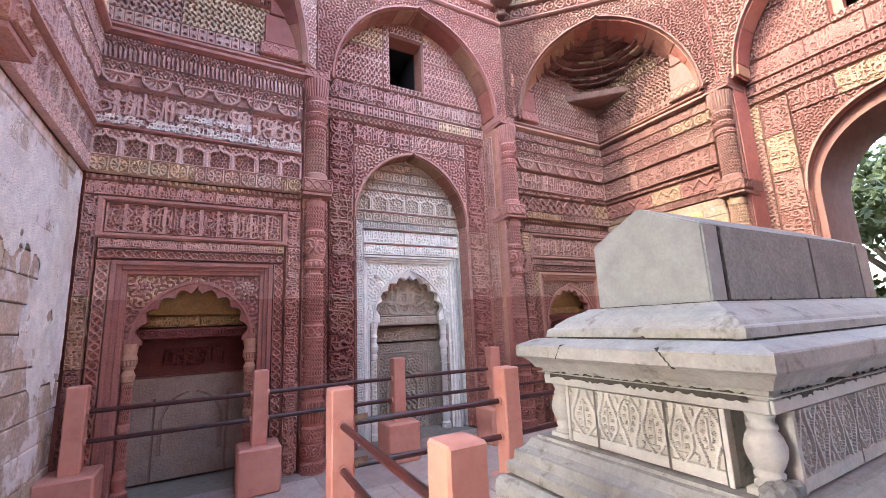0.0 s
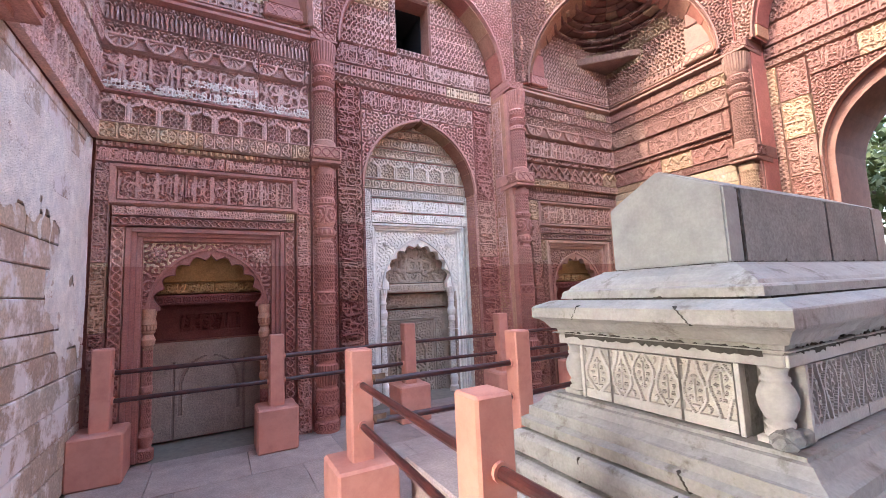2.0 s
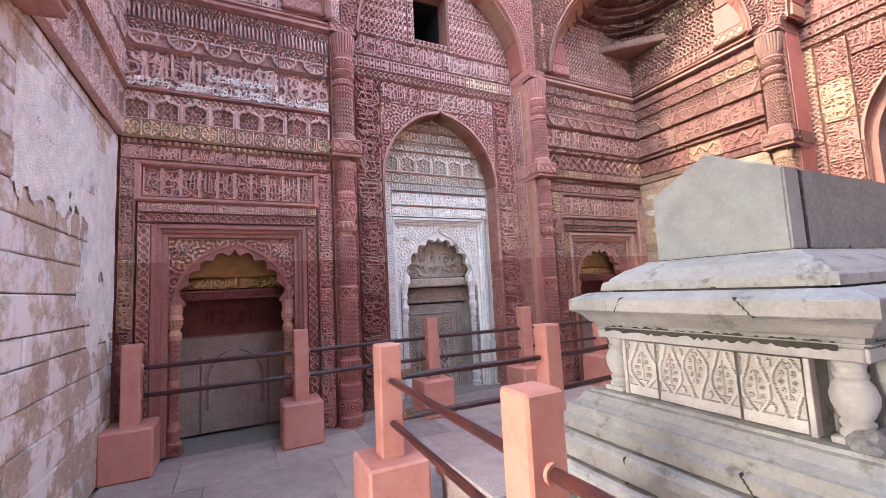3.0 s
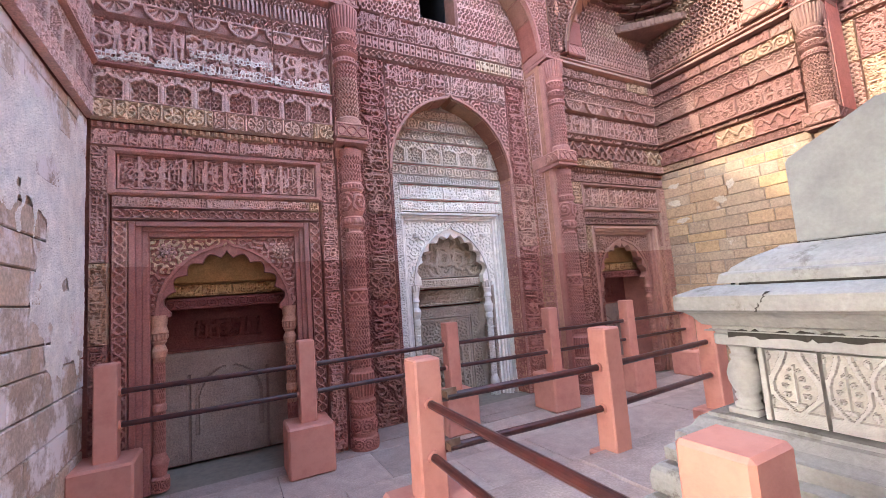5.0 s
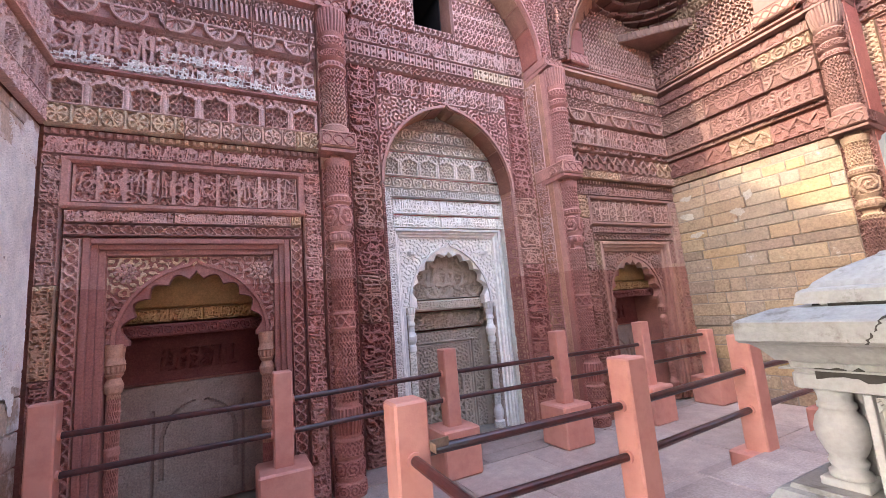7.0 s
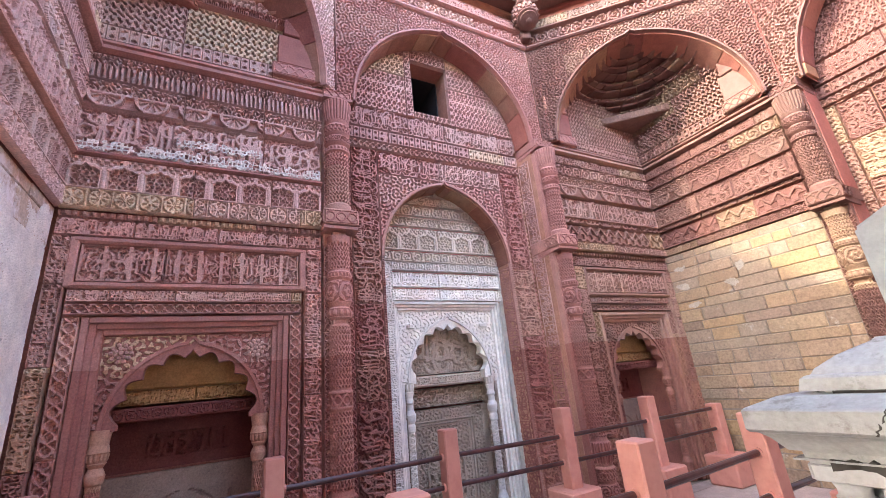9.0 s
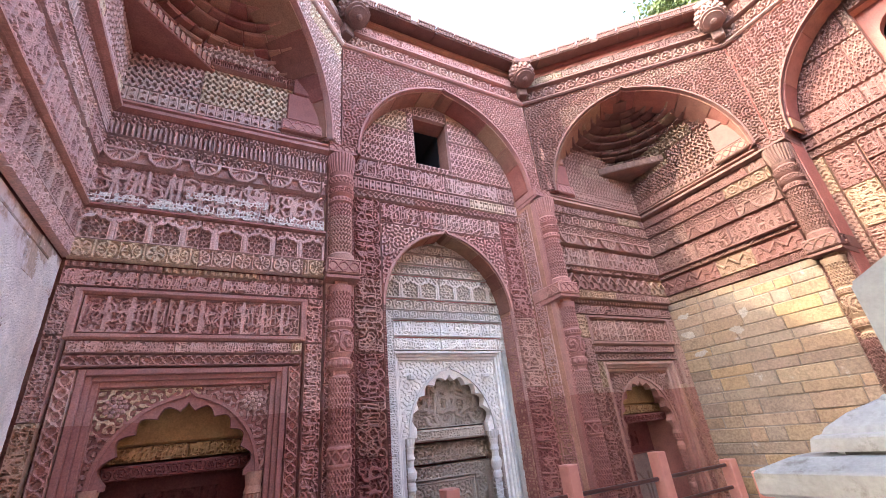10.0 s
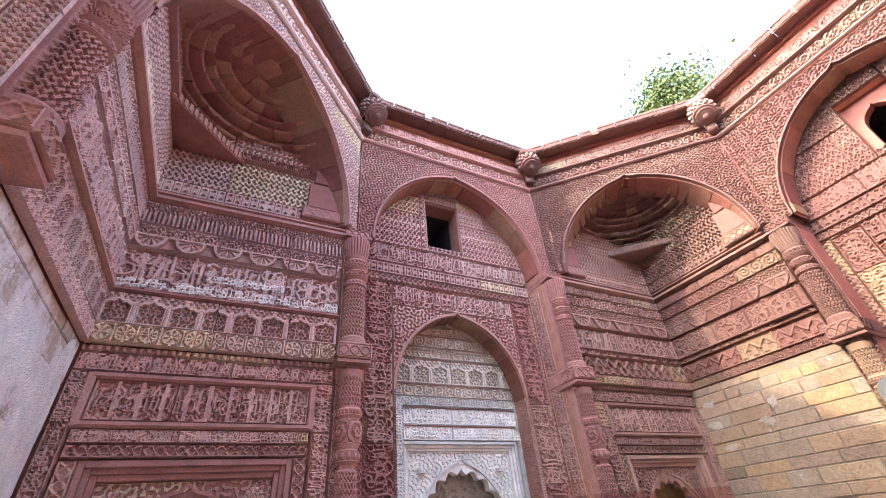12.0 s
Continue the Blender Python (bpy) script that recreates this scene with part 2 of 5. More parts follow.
def script(u, v, w, h, rng, th=0.085, step=0.16, tall=0.85):
    """Strokes like carved lettering: stems, a base line, bowls and loops over a scroll."""
    dist = np.full(u.shape, 9.0)
    if h > 0.24:
        th, step = th * 0.68, step * 0.72
    uu = u[0]

    def seg(x0, y0, x1, y1):
        lo, hi = np.searchsorted(uu, (min(x0, x1) - 0.2 * h, max(x0, x1) + 0.2 * h))
        if hi <= lo:
            return
        a, b = u[:, lo:hi], v[:, lo:hi]
        dx, dy = x1 - x0, y1 - y0
        k = np.clip(((a - x0) * dx + (b - y0) * dy) / (dx * dx + dy * dy + 1e-9), 0, 1)
        dist[:, lo:hi] = np.minimum(dist[:, lo:hi], np.hypot(a - x0 - k * dx, b - y0 - k * dy))

    def arc(cx, cy, r, a0, a1, n=5):
        for i in range(n):
            p, q = a0 + (a1 - a0) * i / n, a0 + (a1 - a0) * (i + 1) / n
            seg(cx + r * math.cos(p), cy + r * math.sin(p), cx + r * math.cos(q), cy + r * math.sin(q))

    x = 0.0
    while x < w:
        s = h * step * rng.uniform(0.7, 1.5)
        y = h * rng.uniform(0.2, 0.34)
        seg(x, y, x + s, y + h * rng.uniform(-0.06, 0.06))
        k = rng.random()
        if k < 0.55:
            seg(x + 0.2 * s, y, x + 0.2 * s + h * rng.uniform(-0.05, 0.1), h * rng.uniform(0.65, tall + 0.08))
        elif k < 0.8:
            arc(x + 0.5 * s, y + 0.16 * h, 0.15 * h, -1.5, 4.2)
        if rng.random() < 0.6:
            arc(x + 0.5 * s, h * rng.uniform(0.66, 0.8), h * rng.uniform(0.09, 0.17), rng.uniform(0, 3), rng.uniform(4, 7))
        if rng.random() < 0.4:
            arc(x, h * 0.2, h * 0.16, 3.3, 6.2)
        if rng.random() < 0.35:
            seg(x, h * rng.uniform(0.5, 0.62), x + 1.3 * s, h * rng.uniform(0.45, 0.6))
        x += s
    return smooth01(1.7 - dist / (th * h * 0.55))


def scroll(u, v, w, h, rng, cell=None):
    """Vine spirals that turn to either side, with leaves."""
    c = cell or h
    a, b = np.floor(u / c), np.floor(v / c)
    x, y = u / c - a - 0.5, v / c - b - 0.5
    side = 1 - 2 * ((a + b) % 2)
    r, th = np.hypot(x, y), np.arctan2(y, x) * side
    f = np.cos(th - r * 21) * 0.8 + 0.5 * np.cos(5 * th + r * 13) * (r > 0.14)
    return smooth01((f + 0.1) * 4)


def vines(u, v, w, h, rng, cell=0.062):
    f = np.zeros_like(u)
    for i in range(11):
        t = math.pi * (i + rng.uniform(0, 0.8)) / 11
        k = rng.uniform(0.9, 1.15) * 2 * math.pi / cell
        f += np.cos(k * (u * math.cos(t) + v * math.sin(t)) + rng.uniform(0, 6.3))
    return smooth01(0.6 + 1.7 * f)


def diaper(u, v, w, h, rng, cell=0.075):
    a = u * 2 * math.pi / cell
    b = v * 2 * math.pi / (cell * 1.2)
    f = np.sin(a + 0.9 * np.sin(b * 0.5)) * np.sin(b) + 0.45 * np.sin(a * 0.5 + b * 0.5) * np.sin(a * 0.5 - b * 0.5)
    return smooth01(1.0 - 4.5 * np.clip(f - 0.12, 0, 1))


def rosettes(u, v, w, h, rng):
    c = h
    n = max(1, round(w / c))
    x = (u * n / w) % 1 - 0.5
    y = v / h - 0.5
    r, th = np.hypot(x, y), np.arctan2(y, x)
    k = np.floor(u * n / w)
    pet = np.cos((6 + 2 * (k % 3)) * th + 4 * r * (k % 2))
    f = np.where(r < 0.36, 0.35 + 0.65 * (pet > -0.15), 0.1)
    f = np.where((r > 0.34) & (r < 0.42), 1.0, f)
    f = np.where(r < 0.07, 1.0, f)
    f = np.where((r > 0.52) & (pet > 0), 0.8, f)
    return np.where((np.abs(y) > 0.44) | (np.abs(x) > 0.47), 1.0, f)


def niches(u, v, w, h, rng):
    n = max(1, round(w / (h * 0.82)))
    x = ((u * n / w) % 1 - 0.5) * 0.82
    y = v / h
    top = 0.80 - 0.42 * np.abs(x) - 0.045 * np.abs(np.sin(16 * x))
    inside = (np.abs(x) < 0.31) & (y < top) & (y > 0.07)
    star = np.cos(30 * x) + np.cos(15 * x + 26 * y) + np.cos(15 * x - 26 * y)
    f = np.where(inside, np.where(np.abs(star + 0.3) < 0.75, 0.6, 0.0), 1.0)
    f = np.where((np.abs(y - top) < 0.05) & (np.abs(x) < 0.36), 1.15, f)
    over = (y > top + 0.07) & (np.abs(x) > 0.06)
    f = np.where(over, 0.45 + 0.45 * (np.cos(40 * x) * np.cos(30 * y) > 0), f)
    col = (np.abs(x) > 0.34) & (y < 0.6)
    return np.where(col, 0.85 + 0.25 * np.cos((0.41 - np.abs(x)) * 20), f)


def zigzag(u, v, w, h, rng):
    n = max(1, round(w / (h * 0.75)))
    x = np.abs((u * n / w) % 1 - 0.5) * 2
    y = v / h
    line = 0.86 - 0.42 * x
    ground = np.where(np.cos(u * 55 / h * 0.2) * np.cos(v * 50 / h * 0.2) > -0.1, 0.6, 0.0)
    f = np.where(y < line, ground, 0.15)
    return np.where(np.abs(y - line) < 0.08, 1.1, f)


def guilloche(u, v, w, h, rng):
    a = 0.5 + 0.33 * np.sin(u * 2 * math.pi / (1.5 * h))
    b = 0.5 - 0.33 * np.sin(u * 2 * math.pi / (1.5 * h))
    y = v / h
    d = np.minimum(np.abs(y - a), np.abs(y - b))
    f = smooth01(3.0 - d / 0.035)
    return np.where((y < 0.09) | (y > 0.91), 1.0, f)


def lotus(u, v, w, h, rng):
    n = max(1, round(w / (h * 1.25)))
    x = ((u * n / w) % 1 - 0.5) * 1.25
    y = 1 - v / h
    up = scroll(u, v, w, h, rng, h * 0.42)
    r, th = np.hypot(x, y - 0.5), np.arctan2(y - 0.5, x)
    f = np.where(y > 0.5, np.where(r < 0.46, 0.4 + 0.5 * (np.cos(11 * th) > 0), 0.1), up)
    f = np.where((np.abs(r - 0.45) < 0.05) & (y > 0.5), 1.1, f)
    return np.where(np.abs(y - 0.47) < 0.04, 1.1, f)


def teeth(u, v, w, h, rng):
    y = v / h
    x = (u / (h * 0.16) + 0.4 * y) % 1
    f = np.where(y < 0.6, np.where(x < 0.55 + 0.4 * (y - 0.3), 0.95, 0.0), scroll(u, v, w, h, rng, h * 0.4))
    return f


def diamonds(u, v, w, h, rng):
    c = h * 0.5
    x, y = np.abs((u / c) % 1 - 0.5), np.abs((v / c) % 1 - 0.5)
    return np.where(x + y < 0.27, 0.0, np.where(np.maximum(x, y) > 0.46, 0.4, 1.0))


def beads(u, v, w, h, rng):
    return smooth01(0.5 + 1.4 * np.cos(u * 2 * math.pi / (h * 0.9))) * smooth01(1.5 - np.abs(v / h - 0.5) * 3)


def kufic(u, v, w, h, rng):
    f = script(u, v, w, h, rng, 0.08, 0.11, 0.95)
    g = vines(u, v, w, h, rng, 0.045) * 0.35
    return np.maximum(f, g)


def naskh(u, v, w, h, rng):
    return np.maximum(script(u, v, w, h, rng, 0.075, 0.13, 0.88), 0.35 * vines(u, v, w, h, rng, 0.048))


def panels(u, v, w, h, rng):
    n = max(1, round(w / (h * 0.55)))
    x = (u * n / w) % 1
    f = script(u, v, w, h, rng, 0.055, 0.12, 0.9)
    g = np.where((np.abs(x - 0.5) < 0.4), np.maximum(f, 0.35 * vines(u, v, w, h, rng, 0.05)), 1.0)
    return g


def teardrop(u, v, w, h, rng):
    """Interlaced pear-shaped panels with a leaf in each."""
    n = max(1, round(w / (h * 0.46)))
    x = (u * n / w) % 1 - 0.5
    y = v / h
    k = np.floor(u * n / w) % 2
    yy = np.where(k > 0, 1 - y, y)
    half = 0.10 + 0.33 * np.sin(np.clip(yy, 0, 1) * math.pi * 0.95) ** 1.2 + 0.09 * np.sin(yy * 2 * math.pi)
    edge = np.abs(np.abs(x) - half)
    ax = np.abs(x)
    stem = (x / 0.028) ** 2 + ((yy - 0.45) / 0.38) ** 2 < 1
    lobes = np.zeros_like(x, dtype=bool)
    for lx, ly, r in ((0.17, 0.27, 0.075), (0.20, 0.42, 0.065), (0.13, 0.55, 0.06), (0.07, 0.68, 0.05)):
        q = ((ax - lx) / r) ** 2 + ((yy - ly) / (0.62 * r)) ** 2
        lobes |= (q < 1) & (q > 0.12)
    foot = ((ax - 0.08) / 0.07) ** 2 + ((yy - 0.12) / 0.035) ** 2 < 1
    inside = (ax < half - 0.085) & (stem | lobes | foot)
    out = (((0.5 - ax) / 0.085) ** 2 + ((yy - 0.90) / 0.07) ** 2 < 1) | (((0.5 - ax) / 0.07) ** 2 + ((yy - 0.12) / 0.07) ** 2 < 1)
    f = np.where(inside | out, 0.85, 0.0)
    return np.where(edge < 0.065, 1.0, f)


SEED = [11]


def relief(name, parent, fr, u0, z0, w, h, pat, depth=0.02, res=0.0088, mat=None, d=0.0, upright=False, keep=None, frame_w=0.012, label="", back=0.05, stones=True):
    """A carved slab on a wall's face: a fine sheet sunk by the pattern, with edges that go back into the wall."""
    SEED[0] += 1
    rng = np.random.default_rng(SEED[0])
    lw, lh = (h, w) if upright else (w, h)
    nu, nv = max(4, round(lw / res) + 1), max(4, round(lh / res) + 1)
    u, v = np.meshgrid(np.linspace(0, lw, nu), np.linspace(0, lh, nv))
    f = pat(u, v, lw, lh, rng)
    if frame_w:
        f = np.where((u < frame_w) | (u > lw - frame_w) | (v < frame_w) | (v > lh - frame_w), 1.0, f)
    depth *= 1.75
    cuts = [0.0]
    while cuts[-1] < lw:
        cuts.append(cuts[-1] + rng.uniform(0.55, 1.15))
    stone_no = np.searchsorted(np.array(cuts), u[0], side="right") - 1
    set_out = rng.uniform(-0.004, 0.004, len(cuts)) * (lw > 0.8)
    course = (v // 0.42).astype(int)
    tint = rng.random((len(cuts), course.max() + 1))[stone_no[None, :], course]
    off = d + (f - 1) * depth + set_out[stone_no] + 0.0013 * min(1.0, (res / 0.0098) ** 2) * rng.standard_normal(f.shape)
    if lw > 0.8 and stones:
        gap = np.min(np.abs(u[0][:, None] - np.array(cuts)[None, 1:]), 1) < 0.55 * lw / (nu - 1)
        off = np.where(gap[None, :], np.minimum(off, d - depth - 0.012), off)
    off[0, :] = off[-1, :] = d - depth - back
    off[:, 0] = off[:, -1] = d - depth - back
    if upright:
        gu, gz = u0 + w - v, z0 + u
    else:
        gu, gz = u0 + u, z0 + v
    o, n = np.array(fr.o), np.array(fr.n)
    P = o + gu[..., None] * np.array(fr.u) + gz[..., None] * np.array(UP) + off[..., None] * n
    ids = np.arange(nu * nv).reshape(nv, nu)
    q = np.stack([ids[:-1, :-1], ids[:-1, 1:], ids[1:, 1:], ids[1:, :-1]], -1).reshape(-1, 4)
    if keep is not None:
        ok = keep(gu, gz).reshape(-1)
        q = q[ok[q].all(1)]
    me = bpy.data.meshes.new(name)
    me.vertices.add(nu * nv)
    me.vertices.foreach_set("co", P.reshape(-1).astype(np.float32))
    me.loops.add(q.size)
    me.loops.foreach_set("vertex_index", q.reshape(-1).astype(np.int32))
    me.polygons.add(len(q))
    me.polygons.foreach_set("loop_start", np.arange(0, q.size, 4, dtype=np.int32))
    me.update(calc_edges=True)
    me.shade_flat()
    # how deep each point lies; the stone colour paints recess shade from it
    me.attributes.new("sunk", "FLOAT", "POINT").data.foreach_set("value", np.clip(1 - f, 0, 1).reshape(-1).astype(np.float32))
    me.attributes.new("tint", "FLOAT", "POINT").data.foreach_set("value", tint.reshape(-1).astype(np.float32))
    me.materials.append(mat or RED)
    ob = new(name, me)
    if parent is not None:
        ob.parent = parent
    if label:
        ob["label"] = label
    return ob


def arch_x(a, z0, z1, z):
    """Half width of a two-centred pointed arch at height z."""
    rise = z1 - z0
    R = (a * a + rise * rise) / (2 * a)
    t = np.clip(z - z0, 0, rise)
    return np.where(z <= z0, a, np.where(z >= z1, -1.0, a - R + np.sqrt(np.maximum(R * R - t * t, 0))))


def cusped(a, z0, z1, n):
    """Outline of a lobed arch, from the right foot over the top to the left: offsets (u, z)."""
    base = []
    m = 2 * n + 1
    pts = []
    for i in range(m + 1):
        k = i / m
        z = z0 + (z1 - z0) * math.sin(math.pi * min(k, 1 - k)) ** 0.9
        x = float(arch_x(a, z0, z1, z))
        pts.append(Vector((x if k < 0.5 else -x, z)))
    for p, q in zip(pts, pts[1:]):
        mid, dv = (p + q) / 2, q - p
        out = Vector((dv.y, -dv.x))
        if out.dot(mid - Vector((0, z0))) < 0:
            out = -out
        for j in range(6):
            s = j / 6
            base.append(p + dv * s + out * 0.40 * math.sin(math.pi * s))
    base.append(pts[-1])
    top = len(base) // 2
    base[top] = base[top] + Vector((0, 0.03))
    return [(p.x, p.y) for p in base]


def holed(bm, fr, u0, u1, z0, z1, cu, outline, d0, d1):
    """A slab from d1 (face) back to d0 with an opening whose outline runs from the right foot to the left foot."""
    pts = [(cu + x, z) for x, z in outline]
    right, left = pts[0][0], pts[-1][0]
    pts = [(right, z0)] + pts + [(left, z0)]
    rim = []
    for i, (x, z) in enumerate(pts):
        k = i / (len(pts) - 1)
        L1, L2, L3 = z1 - z0, u1 - u0, z1 - z0
        s = k * (L1 + L2 + L3)
        if s < L1:
            rim.append((u1, z0 + s))
        elif s < L1 + L2:
            rim.append((u1 - (s - L1), z1))
        else:
            rim.append((u0, z1 - (s - L1 - L2)))
    for want, (cx, cz) in ((0, (u1, z1)), (1, (u0, z1))):
        j = min(range(len(rim)), key=lambda i: abs(rim[i][0] - cx) + abs(rim[i][1] - cz))
        rim[j] = (cx, cz)
    F = [bm.verts.new(fr.p(x, z, d1)) for x, z in pts]
    B = [bm.verts.new(fr.p(x, z, d0)) for x, z in pts]
    RF = [bm.verts.new(fr.p(x, z, d1)) for x, z in rim]
    RB = [bm.verts.new(fr.p(x, z, d0)) for x, z in rim]
    for i in range(len(pts) - 1):
        bm.faces.new((F[i], RF[i], RF[i + 1], F[i + 1]))
        bm.faces.new((B[i], B[i + 1], RB[i + 1], RB[i]))
        bm.faces.new((F[i], F[i + 1], B[i + 1], B[i]))
        bm.faces.new((RF[i], RB[i], RB[i + 1], RF[i + 1]))
    bmesh.ops.recalc_face_normals(bm, faces=bm.faces[:])


def pointed(a, z0, z1, n=14):
    zs = [z0 + (z1 - z0) * math.sin(math.pi / 2 * i / n) for i in range(n + 1)]
    r = [(float(arch_x(a, z0, z1, z)) if i < n else 0.0, z + (0.0 if i < n else 0.045)) for i, z in enumerate(zs)]
    return r + [(-x, z) for x, z in r[-2::-1]]


def rib(bm, fr, cu, outline, width, d0, d1):
    """A moulding that follows an arch's edge, lying outside it."""
    c = Vector((0, outline[0][1]))
    inner = [Vector(p) for p in outline]
    outer = []
    for p in inner:
        v = p - c
        outer.append(p + v.normalized() * width)
    ring = []
    for p, q in zip(inner, outer):
        ring.append([bm.verts.new(fr.p(cu + w.x, w.y, d)) for w, d in ((p, d0), (p, d1), (q, d1), (q, d0))])
    for a, b in zip(ring, ring[1:]):
        for i in range(4):
            j = (i + 1) % 4
            bm.faces.new((a[i], a[j], b[j], b[i]))
    bmesh.ops.recalc_face_normals(bm, faces=bm.faces[:])


def turned(name, parent, fr, u, z, d, profile, mat, rows=(), res=0.0125):
    """The front of a carved round column: profile rows of (z, radius); rows: (z0, z1, pattern, depth) carved round it."""
    SEED[0] += 1
    rng = np.random.default_rng(SEED[0])
    pz, pr = [p[0] for p in profile], [p[1] for p in profile]
    rad = max(pr)
    nz = max(8, round((pz[-1] - pz[0]) / res))
    na = max(12, round(math.radians(230) * rad / res))
    zz, aa = np.meshgrid(np.linspace(pz[0], pz[-1], nz), np.linspace(-math.radians(115), math.radians(115), na), indexing="ij")
    r = np.interp(zz, pz, pr)
    sunk = np.zeros_like(r)
    for z0, z1, pat, dep in rows:
        rr = (zz >= z0) & (zz <= z1)
        f = pat(aa * 0.15 + 0.5, zz - z0, 1.0, z1 - z0, rng)
        r = np.where(rr, r + dep * (f - 0.7), r)
        sunk = np.where(rr, np.clip(1 - f, 0, 1), sunk)
    gu, gd = u + r * np.sin(aa), d + r * np.cos(aa)
    P = np.array(fr.o) + gu[..., None] * np.array(fr.u) + (z + zz)[..., None] * np.array(UP) + gd[..., None] * np.array(fr.n)
    ids = np.arange(nz * na).reshape(nz, na)
    q = np.stack([ids[:-1, :-1], ids[:-1, 1:], ids[1:, 1:], ids[1:, :-1]], -1).reshape(-1, 4)
    me = bpy.data.meshes.new(name)
    me.vertices.add(nz * na)
    me.vertices.foreach_set("co", P.reshape(-1).astype(np.float32))
    me.loops.add(q.size)
    me.loops.foreach_set("vertex_index", q.reshape(-1).astype(np.int32))
    me.polygons.add(len(q))
    me.polygons.foreach_set("loop_start", np.arange(0, q.size, 4, dtype=np.int32))
    me.update(calc_edges=True)
    me.shade_flat()
    # depth of the carving round the column, darkened in the colour as shade
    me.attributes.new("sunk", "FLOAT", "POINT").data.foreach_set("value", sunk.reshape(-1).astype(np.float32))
    drums = 0.6 * rng.random(12)[np.clip((zz - pz[0]) // 0.62, 0, 11).astype(int)]
    me.attributes.new("tint", "FLOAT", "POINT").data.foreach_set("value", drums.reshape(-1).astype(np.float32))
    me.materials.append(mat)
    ob = new(name, me)
    ob.parent = parent
    return ob

# ---- the chamber: 8.8 m square, an octagon above ----
HALF, OCT = 4.4, 1.82
WEST = Frame((0, HALF, 0), (1, 0, 0))
NORTH = Frame((HALF, 0, 0), (0, -1, 0))
SOUTH = Frame((-HALF, 0, 0), (0, 1, 0))
EAST = Frame((0, -HALF, 0), (-1, 0, 0))
S2 = 1 / math.sqrt(2)
MID = (HALF + OCT) / 2
NORTHWEST = Frame((MID, MID, 0), (S2, -S2, 0))
SOUTHWEST = Frame((-MID, MID, 0), (S2, S2, 0))
NORTHEAST = Frame((MID, -MID, 0), (-S2, -S2, 0))
SOUTHEAST = Frame((-MID, -MID, 0), (-S2, S2, 0))

wall_west = thing("wall_west", "carved red sandstone wall with three prayer niches", "wall", kind="structure")
wall_north = thing("wall_north", "sandstone wall with a carved upper part and an arched doorway", "wall", kind="structure")
wall_south = thing("wall_south", "stone wall with flaking plaster below carved bands", "wall", kind="structure")
wall_east = thing("wall_east", "plain red sandstone wall", "wall", kind="structure")
octagon = thing("wall_octagon", "carved octagonal upper wall with pointed arches", "wall", kind="structure")


def fbox(name, parent, fr, lo, hi, mat, bevel=0.0, label=""):
    bm = bmesh.new()
    fr.box(bm, lo, hi, bevel)
    bmesh.ops.recalc_face_normals(bm, faces=bm.faces[:])
    return part(name, bm, mat, parent, label)


DEEP = -1.8


def mass(parent, fr, a, b, z0, z1, d0, d1, mat=BARE):
    fbox("masonry", parent, fr, (a, z0, d0), (b, z1, d1), mat)


def moulding(parent, fr, a, b, z0, z1, d0, d1, mat=RED):
    """A projecting course with a chamfered lower and upper edge."""
    bm = bmesh.new()
    h = z1 - z0
    prof = [(d0, z0), (d0 + 0.5 * (d1 - d0), z0 + 0.1 * h), (d1, z0 + 0.4 * h), (d1, z0 + 0.85 * h), (d0, z1)]
    A = [bm.verts.new(fr.p(a, z, d)) for d, z in prof]
    B = [bm.verts.new(fr.p(b, z, d)) for d, z in prof]
    n = len(prof)
    for i in range(n):
        j = (i + 1) % n
        bm.faces.new((A[i], B[i], B[j], A[j]))
    bm.faces.new(A)
    bm.faces.new(list(reversed(B)))
    bmesh.ops.recalc_face_normals(bm, faces=bm.faces[:])
    part("moulding", bm, mat, parent)


LEFT_COURSES = [(3.70, 3.90, rosettes, 0.075, 0.022), (3.905, 4.25, niches, 0.045, 0.03), (4.30, 4.80, naskh, 0.05, 0.028), (4.82, 5.14, lotus, 0.06, 0.026), (5.15, 5.46, teeth, 0.07, 0.03)]
RIGHT_COURSES = [(3.70, 3.84, rosettes, 0.085, 0.022), (3.85, 4.16, zigzag, 0.06, 0.03), (4.18, 4.66, naskh, 0.045, 0.026), (4.68, 5.06, lotus, 0.055, 0.024), (5.07, 5.28, scroll, 0.06, 0.022), (5.29, 5.46, kufic, 0.06, 0.02)]


def upper_courses(parent, fr, a, b, rows, mat=RED, res=0.0088, k=1.0):
    plain_mat = MAROON if mat in (RED, PALE) else mat
    for z0, z1, pat, d, depth in rows:
        d, depth = d * k + 0.01 * (k < 1), depth * k
        relief("carved_band", parent, fr, a, z0, b - a, z1 - z0, pat, depth, res, mat, d)
    moulding(parent, fr, a, b, 4.255, 4.30, 0.0, 0.075, plain_mat)
    moulding(parent, fr, a, b, 5.47, 5.56, 0.0, 0.115, plain_mat)
    moulding(parent, fr, a, b, 5.585, 5.65, 0.0, 0.08, plain_mat)
    relief("carved_band", parent, fr, a, 5.67, b - a, 0.2, diamonds, 0.016, res, mat, 0.05)
    relief("carved_panel", parent, fr, a, 5.88, b - a, 0.72, diaper, 0.026, res, mat, 0.04)
    relief("carved_panel", parent, fr, a, 6.60, b - a, 0.6, diaper, 0.026, 0.02, mat, 0.04)


def small_net(u, v, w, h, rng):
    return diaper(u, v, w, h, rng, 0.055)


